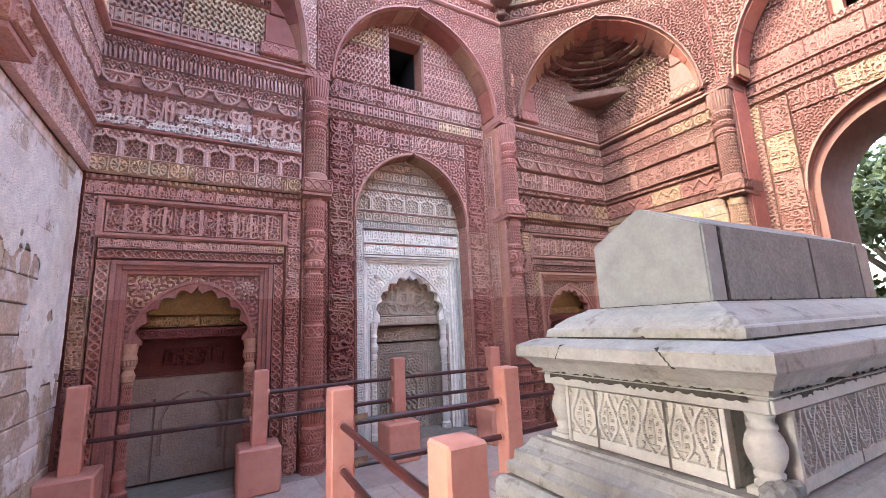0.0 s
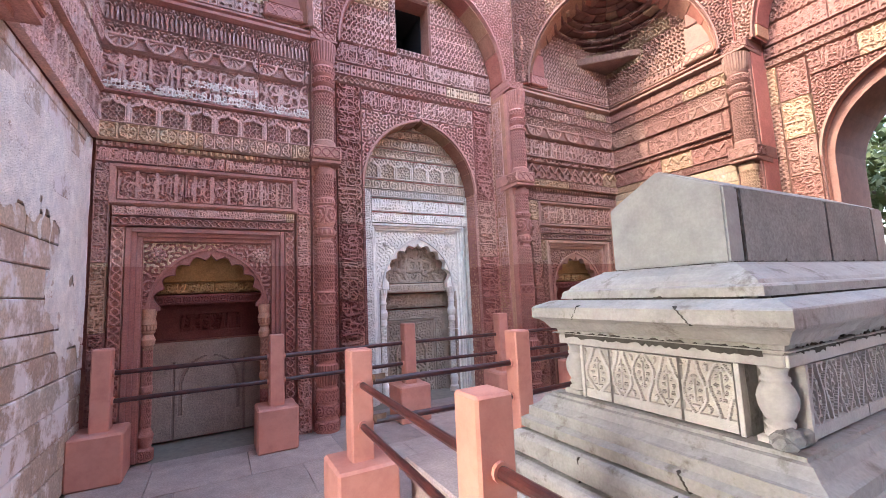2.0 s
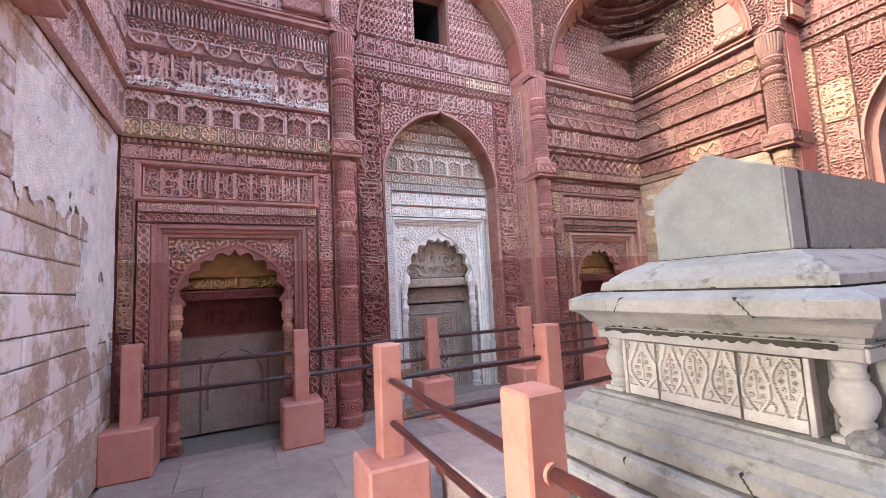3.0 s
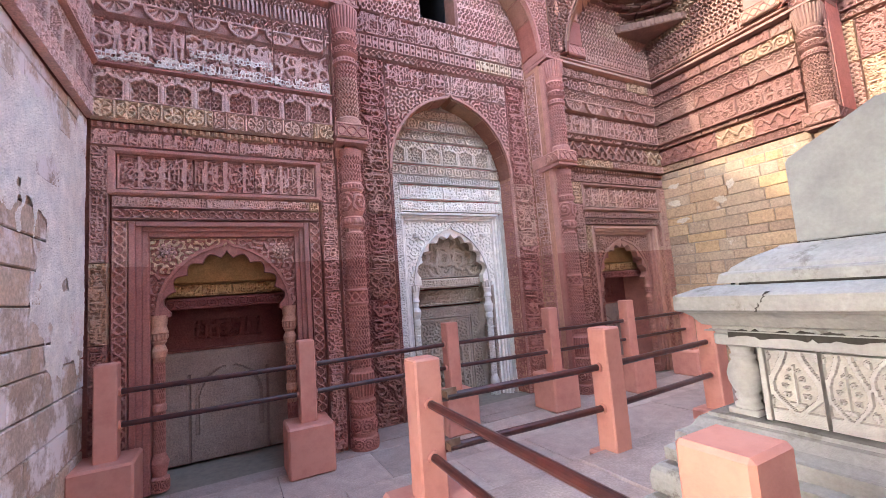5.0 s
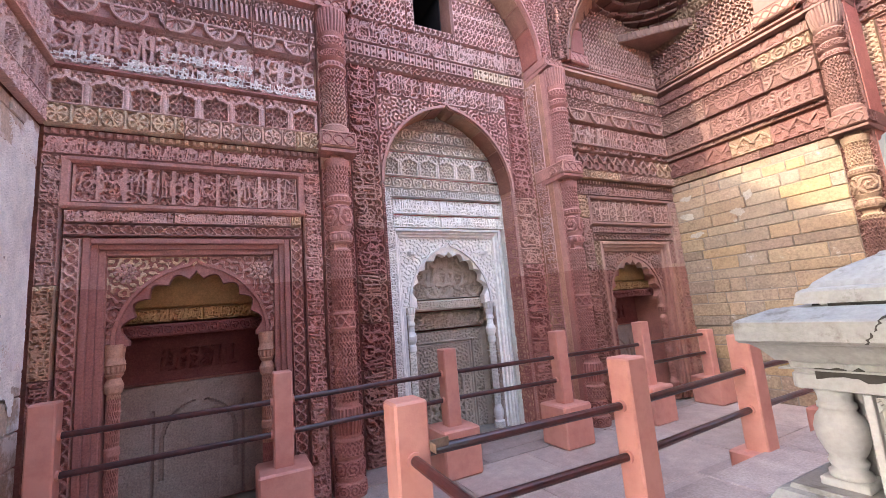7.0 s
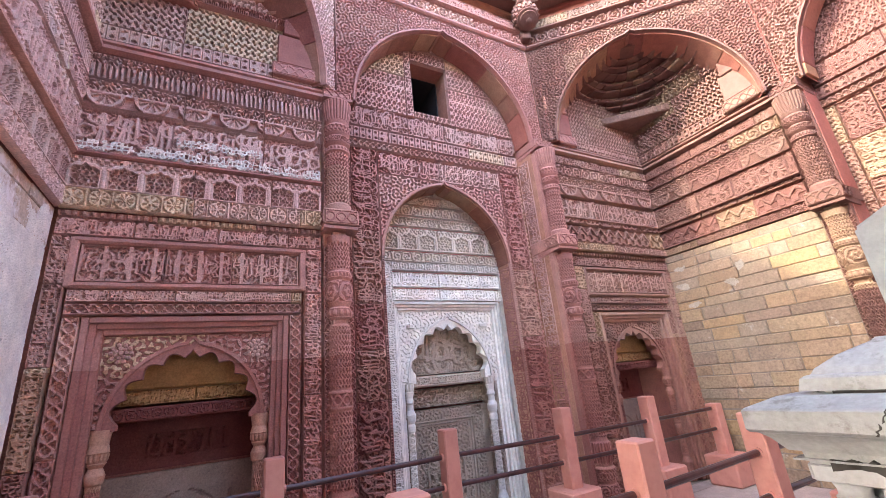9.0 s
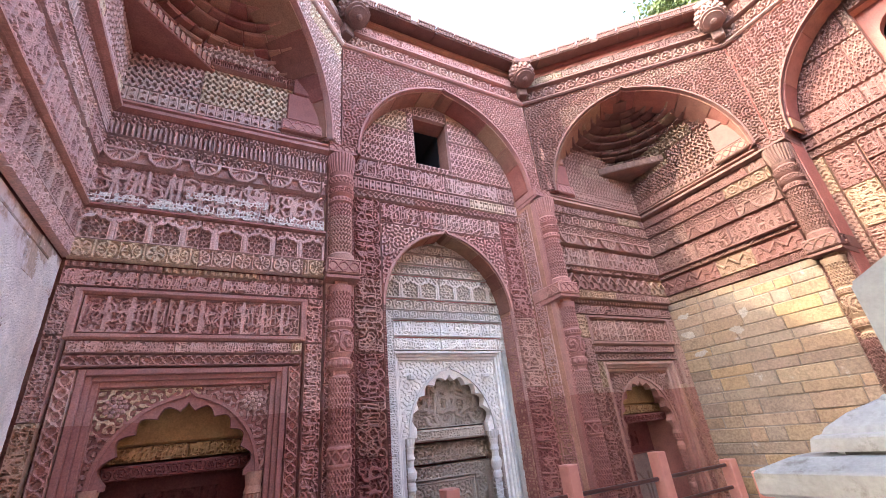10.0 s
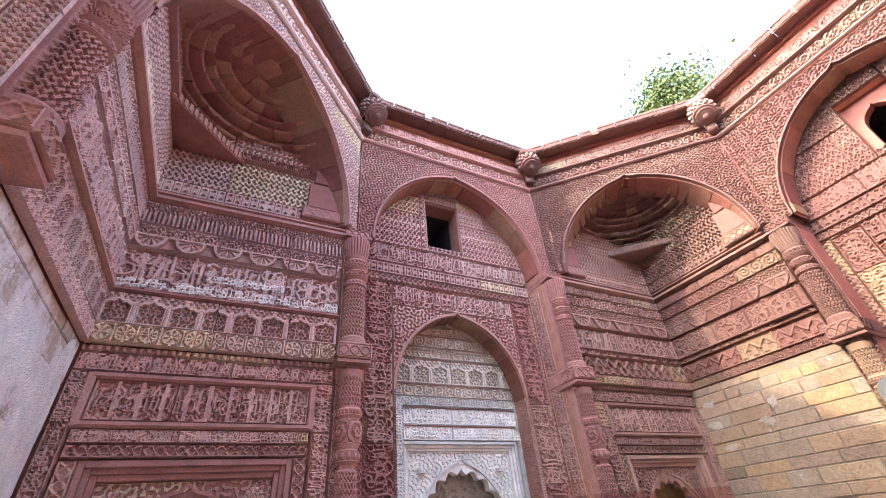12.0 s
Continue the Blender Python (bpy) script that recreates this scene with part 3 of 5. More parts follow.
def prayer_niche(parent, fr, cu, a, b, mat=RED):
    """A side bay below the cornice: framed inscription, stepped frame and a lobed niche between colonnettes."""
    plain_mat = MAROON if mat in (RED, PALE) else mat
    relief("carved_band", parent, fr, a, 3.615, b - a, 0.075, beads, 0.015, 0.012, mat, 0.03)
    relief("carved_band", parent, fr, a, 3.44, b - a, 0.17, kufic, 0.02, 0.009, mat, 0.015)
    # framed panel of lettering
    for z0, z1 in ((3.36, 3.43), (2.935, 3.0)):
        moulding(parent, fr, cu - 1.0, cu + 1.0, z0, z1, -0.02, 0.035, plain_mat)
    for s in (-1, 1):
        fbox("frame_edge", parent, fr, (cu + s * 1.0 - 0.035, 2.94, -0.03), (cu + s * 1.0 + 0.035, 3.42, 0.03), plain_mat, 0.012)
    relief("carved_panel", parent, fr, cu - 0.96, 3.0, 1.92, 0.36, panels, 0.022, 0.0088, mat, 0.01)
    relief("carved_band", parent, fr, cu - 1.0, 2.815, 2.0, 0.115, kufic, 0.018, 0.0085, mat, 0.015)
    relief("carved_band", parent, fr, cu - 1.0, 2.695, 2.0, 0.11, guilloche, 0.016, 0.011, mat, 0.02)
    # upright borders
    lo, hi = min(a, b), max(a, b)
    relief("carved_border", parent, fr, lo, 0.0, cu - 1.02 - lo, 3.43, naskh, 0.022, 0.0088, mat, 0.03, upright=True)
    relief("carved_border", parent, fr, cu + 1.02, 0.0, hi - cu - 1.02, 3.43, naskh, 0.022, 0.0088, mat, 0.03, upright=True)
    for s in (-1, 1):
        relief("carved_border", parent, fr, cu + s * 0.935 - 0.065, 0.0, 0.13, 2.69, guilloche, 0.016, 0.0098, mat, 0.015, upright=True)
    # stepped frame
    for k, (x, zt, d) in enumerate(((0.865, 2.68, 0.0), (0.815, 2.63, -0.035), (0.765, 2.58, -0.07))):
        bm = bmesh.new()
        fr.box(bm, (cu - x, 0.0, -0.3), (cu - x + 0.055, zt, d), 0.008)
        fr.box(bm, (cu + x - 0.055, 0.0, -0.3), (cu + x, zt, d), 0.008)
        fr.box(bm, (cu - x + 0.056, zt - 0.055, -0.3), (cu + x - 0.056, zt, d), 0.008)
        bmesh.ops.recalc_face_normals(bm, faces=bm.faces[:])
        part("frame_step", bm, plain_mat, parent)
    # lobed arch
    line = cusped(0.53, 1.74, 2.31, 4)
    bm = bmesh.new()
    holed(bm, fr, cu - 0.715, cu + 0.715, 1.70, 2.53, cu, line, -0.24, -0.125)
    part("lobed_arch", bm, plain_mat, parent)

    def outside(u, z):
        x = np.abs(u - cu)
        r = arch_x(0.66, 1.70, 2.42, z)
        return (x > r) | (z > 2.42)

    relief("carved_spandrel", parent, fr, cu - 0.715, 1.72, 1.43, 0.8, lambda u, v, w, h, g: vines(u, v, w, h, g, 0.06), 0.02, 0.0098, mat, -0.105, keep=outside, back=0.02)
    bm = bmesh.new()
    rib(bm, fr, cu, pointed(0.63, 1.72, 2.43, 10), 0.03, -0.13, -0.098)
    part("arch_moulding", bm, plain_mat, parent)
    for s in (-1, 1):
        bm = bmesh.new()
        c = fr.p(cu + s * 0.56, 2.36, -0.095)
        for ring, (rad, num) in enumerate(((0.075, 10), (0.042, 7))):
            for i in range(num):
                g = 2 * math.pi * i / num
                q = c + fr.u * (rad * math.cos(g)) + UP * (rad * math.sin(g)) + fr.n * (0.012 * ring)
                bmesh.ops.create_icosphere(bm, subdivisions=1, radius=0.024 - 0.004 * ring, matrix=Matrix.Translation(q))
        bmesh.ops.create_icosphere(bm, subdivisions=1, radius=0.026, matrix=Matrix.Translation(c + fr.n * 0.02))
        part("boss", bm, mat, parent)
        prof = [(0, 0.085), (0.12, 0.085), (0.14, 0.06), (0.2, 0.07), (0.27, 0.085), (0.33, 0.06), (0.36, 0.052), (0.75, 0.05), (0.77, 0.062), (0.82, 0.062), (0.84, 0.05), (1.28, 0.05), (1.3, 0.066), (1.36, 0.075), (1.42, 0.05), (1.46, 0.075), (1.54, 0.085), (1.60, 0.07), (1.72, 0.085)]
        turned("colonnette", parent, fr, cu + s * 0.635, 0, -0.17, prof, BARE if mat is RED else mat, [(0.01, 0.11, scroll, 0.012), (0.36, 0.75, small_net, 0.012), (0.84, 1.28, small_net, 0.012), (1.46, 1.54, beads, 0.01)], 0.0085)
    # inside of the niche
    back = -0.80
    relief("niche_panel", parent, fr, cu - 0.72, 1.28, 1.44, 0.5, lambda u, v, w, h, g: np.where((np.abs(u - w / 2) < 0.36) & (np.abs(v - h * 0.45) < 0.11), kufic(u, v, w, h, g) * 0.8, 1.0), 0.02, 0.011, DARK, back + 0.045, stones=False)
    relief("niche_panel", parent, fr, cu - 0.72, 0.0, 1.44, 1.27, lambda u, v, w, h, g: np.where((np.abs(np.abs(u - w / 2) - arch_x(0.34, 0.68, 1.06, v)) < 0.02) & (v > 0.3), 0.25, np.where((np.abs(np.abs(u - w / 2) - 0.42) < 0.012) & (v < 1.0), 0.2, 1.0)), 0.015, 0.014, GREYED, back + 0.03, stones=False)
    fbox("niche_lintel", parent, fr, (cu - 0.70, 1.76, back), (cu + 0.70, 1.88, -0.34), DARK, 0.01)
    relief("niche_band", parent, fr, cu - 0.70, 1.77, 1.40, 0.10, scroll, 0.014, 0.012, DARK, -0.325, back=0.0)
    relief("niche_band", parent, fr, cu - 0.70, 1.89, 1.40, 0.15, kufic, 0.016, 0.012, OCHRE, -0.40, back=0.1)
    fbox("niche_vault", parent, fr, (cu - 0.70, 2.04, back), (cu + 0.70, 2.53, -0.46), OCHRE, 0.02)


# --- masonry of the four walls ---
for fr, par in ((WEST, wall_west), (NORTH, wall_north), (SOUTH, wall_south)):
    for s in (-1, 1):
        lo, hi = sorted((s * (1.645 if s < 0 or par is not wall_west else 1.56), s * (HALF + (2.0 if par is wall_west else 0))))
        if par is wall_west:
            c = s * 3.2
            mass(par, fr, *sorted((s * 1.645, s * 6.4)), 0, 8.2, DEEP, -0.80)
            mass(par, fr, lo, c - 0.73, 0, 2.6, -0.80, -0.08)
            mass(par, fr, c + 0.73, hi, 0, 2.6, -0.80, -0.08)
            mass(par, fr, lo, hi, 2.6, 8.2, -0.80, -0.08)
        else:
            k = 0.0 if par is wall_north else -0.06
            mass(par, fr, lo, hi, 0, 3.69, DEEP, -0.03 + k)
            mass(par, fr, lo, hi, 3.69, 8.2, DEEP, -0.05)
for fr, par, far in ((NORTH, wall_north, True), (SOUTH, wall_south, True)):
    bm = bmesh.new()
    holed(bm, fr, -1.66, 1.66, 0.0, 5.9, 0.0, pointed(0.98, 3.5, 4.62), DEEP, -0.62)
    # darkened sandstone copy, so the soffit looks shaded against the daylight
    part("doorway_arch", bm, DIMMED_RED, par)
mass(wall_west, WEST, -1.66, 1.66, 0, 5.9, DEEP, -1.45)
for a, b, z0 in ((-HALF - 1.8, -1.66, 0), (1.66, HALF + 1.8, 0), (-1.66, 1.66, 5.9)):
    mass(wall_east, EAST, a, b, z0, 8.2, DEEP, 0.0)
bm = bmesh.new()
holed(bm, EAST, -1.66, 1.66, 0.0, 5.9, 0.0, pointed(0.98, 3.5, 4.62), DEEP, -0.02)
part("doorway_arch", bm, BARE, wall_east)


def voussoirs(parent, fr, outline, d0, d1, zc, t=0.03):
    """Separate stones along the inner face of an arch."""
    pts = [Vector(p) for p in outline]
    i = 0
    step = (3, 2, 3, 4)
    k = 0
    while i < len(pts) - 1:
        seg = pts[i:i + step[k % 4] + 1]
        i += step[k % 4]
        k += 1
        seg[0] = seg[0].lerp(seg[1], 0.04)
        seg[-1] = seg[-1].lerp(seg[-2], 0.04)
        bm = bmesh.new()
        rows = []
        for p in seg:
            q = p + (Vector((0, zc)) - p).normalized() * (t + 0.006 * math.sin(k * 5.1))
            rows.append([bm.verts.new(fr.p(a.x, a.y, d)) for a, d in ((p, d0), (q, d0), (q, d1), (p, d1))])
        for a, b in zip(rows, rows[1:]):
            for j in range(4):
                m = (j + 1) % 4
                bm.faces.new((a[j], a[m], b[m], b[j]))
        bm.faces.new(rows[0])
        bm.faces.new(list(reversed(rows[-1])))
        bmesh.ops.recalc_face_normals(bm, faces=bm.faces[:])
        part("arch_stone", bm, VOUSSOIR, parent)


def lattice(u, v, w, h, rng):
    """Courses of small sunk crosses between plain fillets."""
    r = 0.26
    k = (v % r) / r
    a, b = np.abs((u / 0.085) % 1 - 0.5), np.abs((v % r - 0.02) / 0.11 % 1 - 0.5)
    cross = ((a < 0.14) & (b < 0.36)) | ((b < 0.13) & (a < 0.36)) | (np.abs(a - 0.5) + np.abs(b - 0.5) < 0.2)
    return np.where((k < 0.06) | (k > 0.94), 1.0, np.where(np.abs(v % r) < 0.008, 0.0, np.where(cross, 0.0, 1.0)))


def middle_bay(par, fr, mat, res, niche, k=1.0):
    """The recessed middle of a wall: borders of lettering round a pointed arch, and a window above."""
    D = -0.47
    bm = bmesh.new()
    holed(bm, fr, -1.66, 1.66, 0.0, 5.25, 0.0, pointed(1.07, 3.58, 4.82), -0.82 if niche else -0.62, D - 0.075)
    part("bay_wall", bm, BARE, par)
    for s in (-1, 1):
        relief("carved_border", par, fr, s * 1.31 - 0.2, 0.0, 0.40, 5.24, naskh, 0.03 * k, res, MAROON if niche else mat, D, upright=True)
        relief("carved_border", par, fr, s * 1.59 - 0.075, 0.0, 0.15, 5.24, diaper, 0.02 * k, res, MAROON if niche else mat, D - 0.02, upright=True)
        relief("carved_border", par, fr, s * 1.09 - 0.022, 0.0, 0.044, 3.58, guilloche, 0.014 * k, res, mat, D + 0.005, upright=True, back=0.02)
    relief("carved_band", par, fr, -1.10, 4.87, 2.2, 0.37, naskh, 0.03 * k, res, mat, D)
    relief("carved_spandrel", par, fr, -1.10, 3.56, 2.2, 1.30, lambda u, v, w, h, g: vines(u, v, w, h, g, 0.062 if niche else 0.05), 0.024 * k, res, mat, D, keep=lambda u, z: np.abs(u) > arch_x(1.08, 3.58, 4.835, z), back=0.02)
    bm = bmesh.new()
    rib(bm, fr, 0, pointed(1.07, 3.58, 4.82), 0.035, D - 0.1, D + 0.012)
    part("arch_moulding", bm, MAROON if niche else mat, par)
    if niche:
        voussoirs(par, fr, pointed(1.07, 3.58, 4.82), -0.82, D - 0.03, 3.9, 0.016)
    rows = [(5.26, 5.38, guilloche, 0.018), (5.40, 5.60, diamonds, 0.022), (5.62, 5.98, kufic, 0.022)]
    for z0, z1, pat, dep in rows:
        relief("carved_band", par, fr, -1.66, z0, 3.32, z1 - z0, pat, dep * k, res, mat, D)
    for a, b, z0, z1 in ((-1.66, -0.42, 5.99, 6.75), (0.26, 1.66, 5.99, 6.75), (-0.42, 0.26, 5.99, 6.12), (-1.66, -0.42, 6.76, 7.8), (0.26, 1.66, 6.76, 7.8), (-0.42, 0.26, 7.15, 7.8)):
        relief("carved_panel", par, fr, a, z0, b - a, z1 - z0, lattice, 0.026 * k, max(res, 0.0115), mat, D)
    # window shaft
    mass(par, fr, -1.66, -0.42, 5.9, 8.2, DEEP, D - 0.075)
    mass(par, fr, 0.26, 1.66, 5.9, 8.2, DEEP, D - 0.075)
    mass(par, fr, -0.42, 0.26, 5.9, 6.12, DEEP, D - 0.075)
    mass(par, fr, -0.42, 0.26, 7.15, 8.2, DEEP, D - 0.075)
    # back and thin lining, coloured black as the shaft's shade
    mass(par, fr, -0.41, 0.25, 6.13, 7.14, DEEP, -1.70, SHAFT_BLACK)
    for a, b, z0, z1 in ((-0.42, -0.40, 6.12, 7.15), (0.24, 0.26, 6.12, 7.15), (-0.40, 0.24, 7.13, 7.15), (-0.40, 0.24, 6.12, 6.14)):
        mass(par, fr, a, b, z0, z1, -1.70, -0.86, SHAFT_BLACK)
    if not niche:
        bm = bmesh.new()
        holed(bm, fr, -0.42, 0.26, 6.12, 7.15, -0.08, pointed(0.22, 6.62, 6.92, 6), -0.86, -0.70)
        part("window_arch", bm, BARE, par)
    mass(par, fr, -1.66, 1.66, 5.25, 5.9, -0.62, D - 0.075)
    if niche:
        for sd in (-1, 1):
            reveal = Frame(fr.p(sd * 1.068, 0, 0), fr.n * sd)
            relief("carved_border", par, reveal, -0.79 if sd > 0 else 0.49, 0.0, 0.30, 3.54, naskh, 0.014, 0.010, MAROON, 0.008, upright=True, back=0.0)
        had = set(par.children)
        marble_niche(par, fr)
        back = Matrix.Translation((-3.05, -0.45, 1.8)) @ Matrix.Scale(1.033, 4) @ Matrix.Translation((3.05, 0.45, -1.8))
        for ob in par.children:
            if ob not in had:
                ob.data.transform(back)


def marble_niche(par, fr):
    """The white facing of the central niche, lobed arch, colonnettes and the older niche inside."""
    D = -0.62
    cu = -0.05
    inside = lambda u, z: np.abs(u) < arch_x(1.06, 3.58, 4.86, z)
    hole = lambda u, z: ~((np.abs(u - cu) < 0.90) & (z < 2.96))
    # tympanum rows of buff marble
    box_rows = [(4.66, 4.84, vines, 0.012, -0.02), (4.49, 4.645, naskh, 0.014, -0.01), (4.30, 4.475, scroll, 0.014, -0.005), (4.12, 4.28, lotus, 0.016, 0.0), (3.74, 4.10, niches, 0.022, -0.01), (3.56, 3.72, scroll, 0.016, 0.0)]
    for z0, z1, pat, dep, off in box_rows:
        relief("marble_band", par, fr, -1.06, z0, 2.12, z1 - z0, pat, dep, 0.0095, BUFF_MARBLE, D + off, keep=inside, back=0.06)
    for z0, z1, pat, dep, off in ((3.42, 3.55, scroll, 0.012, 0.02), (3.18, 3.40, kufic, 0.014, 0.0), (2.98, 3.16, naskh, 0.014, 0.005)):
        relief("marble_band", par, fr, -0.92, z0, 1.84, z1 - z0, pat, dep, 0.0095, MARBLE, D + off, back=0.06)
    for s in (-1, 1):
        relief("marble_border", par, fr, s * 0.985 - 0.075, 0.0, 0.15, 3.55, naskh, 0.012, 0.009, MARBLE, D + 0.012, upright=True, back=0.06)
    for k, (x, zt, d) in enumerate(((0.905, 2.97, 0.0), (0.868, 2.933, -0.03), (0.831, 2.896, -0.06))):
        bm = bmesh.new()
        fr.box(bm, (cu - x, 0.0, D - 0.3), (cu - x + 0.042, zt, D + d), 0.008)
        fr.box(bm, (cu + x - 0.042, 0.0, D - 0.3), (cu + x, zt, D + d), 0.008)
        fr.box(bm, (cu - x + 0.043, zt - 0.042, D - 0.3), (cu + x - 0.043, zt, D + d), 0.008)
        bmesh.ops.recalc_face_normals(bm, faces=bm.faces[:])
        part("frame_step", bm, MARBLE, par)
    fbox("masonry", par, fr, (-1.66, 2.97, DEEP + 0.2), (1.66, 5.25, D - 0.06), BARE)
    fbox("masonry", par, fr, (-1.66, 0, -1.15), (cu - 0.73, 2.97, D - 0.11), MARBLE)
    fbox("masonry", par, fr, (cu + 0.73, 0, -1.15), (1.66, 2.97, D - 0.11), MARBLE)
    line = cusped(0.56, 1.98, 2.58, 4)
    bm = bmesh.new()
    holed(bm, fr, cu - 0.792, cu + 0.792, 1.86, 2.856, cu, line, D - 0.22, D - 0.10)
    part("lobed_arch", bm, MARBLE, par)
    relief("carved_spandrel", par, fr, cu - 0.79, 1.88, 1.58, 0.972, lambda u, v, w, h, g: vines(u, v, w, h, g, 0.06), 0.016, 0.011, MARBLE, D - 0.085, keep=lambda u, z: (np.abs(u - cu) > arch_x(0.68, 1.86, 2.72, z)) | (z > 2.72), back=0.02)
    bm = bmesh.new()
    rib(bm, fr, cu, pointed(0.655, 1.88, 2.73, 10), 0.03, D - 0.11, D - 0.07)
    part("arch_moulding", bm, MARBLE, par)
    for s in (-1, 1):
        prof = [(0, 0.08), (0.12, 0.08), (0.14, 0.055), (0.2, 0.07), (0.27, 0.075), (0.33, 0.05), (0.36, 0.045), (1.25, 0.045), (1.27, 0.062), (1.33, 0.062), (1.36, 0.05), (1.40, 0.07), (1.47, 0.078), (1.53, 0.05), (1.6, 0.05), (1.62, 0.066), (1.68, 0.05), (1.76, 0.07), (1.88, 0.08)]
        turned("colonnette", par, fr, cu + s * 0.655, 0, D - 0.16, prof, MARBLE, [(0.01, 0.11, scroll, 0.012), (0.36, 0.8, small_net, 0.01), (0.82, 1.24, small_net, 0.01), (1.76, 1.87, beads, 0.01)], 0.0085)
        bm = bmesh.new()
        lathe(bm, fr.p(cu + s * 0.60, 2.62, D - 0.075), [(-0.03, 0.01), (-0.02, 0.06), (0.02, 0.06), (0.03, 0.01)], 9)
        part("boss", bm, MARBLE, par)
    B = -1.12
    def inner_niche(u, v, w, h, g):
        """Two carved borders, a stepped frame and a small pointed arch with a pierced panel at its foot."""
        x = np.abs(u - w / 2 + 0.04)
        e = np.minimum(0.66 - x, h - v)
        arch = arch_x(0.27, 0.70, 1.02, v)
        field = np.where(x < arch, np.where(v < 0.66, 0.05 + 0.75 * diaper(u, v, w, h, g, 0.10), 0.1 + 0.2 * vines(u, v, w, h, g, 0.06)), np.where(x < arch + 0.035, 0.9, 0.35 + 0.3 * vines(u, v, w, h, g, 0.055)))
        f = np.where(e < 0.17, 0.75 + 0.25 * vines(u, v, w, h, g, 0.05), np.where(e < 0.185, 0.35, np.where(e < 0.215, 0.85, np.where(e < 0.25, 0.6, field))))
        return np.where((e < 0.015) | (np.abs(e - 0.165) < 0.008), 1.0, f)

    relief("niche_back", par, fr, cu - 0.72, 0.0, 1.44, 1.5, inner_niche, 0.045, 0.010, INNER, B + 0.10, stones=False)
    relief("niche_band", par, fr, cu - 0.72, 1.52, 1.44, 0.26, naskh, 0.02, 0.013, INNER, B + 0.10, stones=False)
    fbox("niche_lintel", par, fr, (cu - 0.72, 1.80, B), (cu + 0.72, 1.95, D - 0.26), INNER, 0.01)
    relief("niche_band", par, fr, cu - 0.70, 1.81, 1.40, 0.13, kufic, 0.014, 0.012, INNER, D - 0.245, back=0.0)
    relief("niche_back", par, fr, cu - 0.72, 1.96, 1.44, 0.75, naskh, 0.018, 0.011, INNER, D - 0.30, stones=False)
    for s in (-1, 1):
        side = Frame(fr.p(cu + s * 0.71, 0, 0), fr.n * s)
        relief("niche_jamb", par, side, B if s > 0 else 0.62 + 0.08, 0.0, 0.42, 1.8, naskh, 0.012, 0.014, INNER, 0.0, upright=True, back=0.0)


def fine_net(u, v, w, h, rng):
    return diaper(u, v, w, h, rng, 0.048)


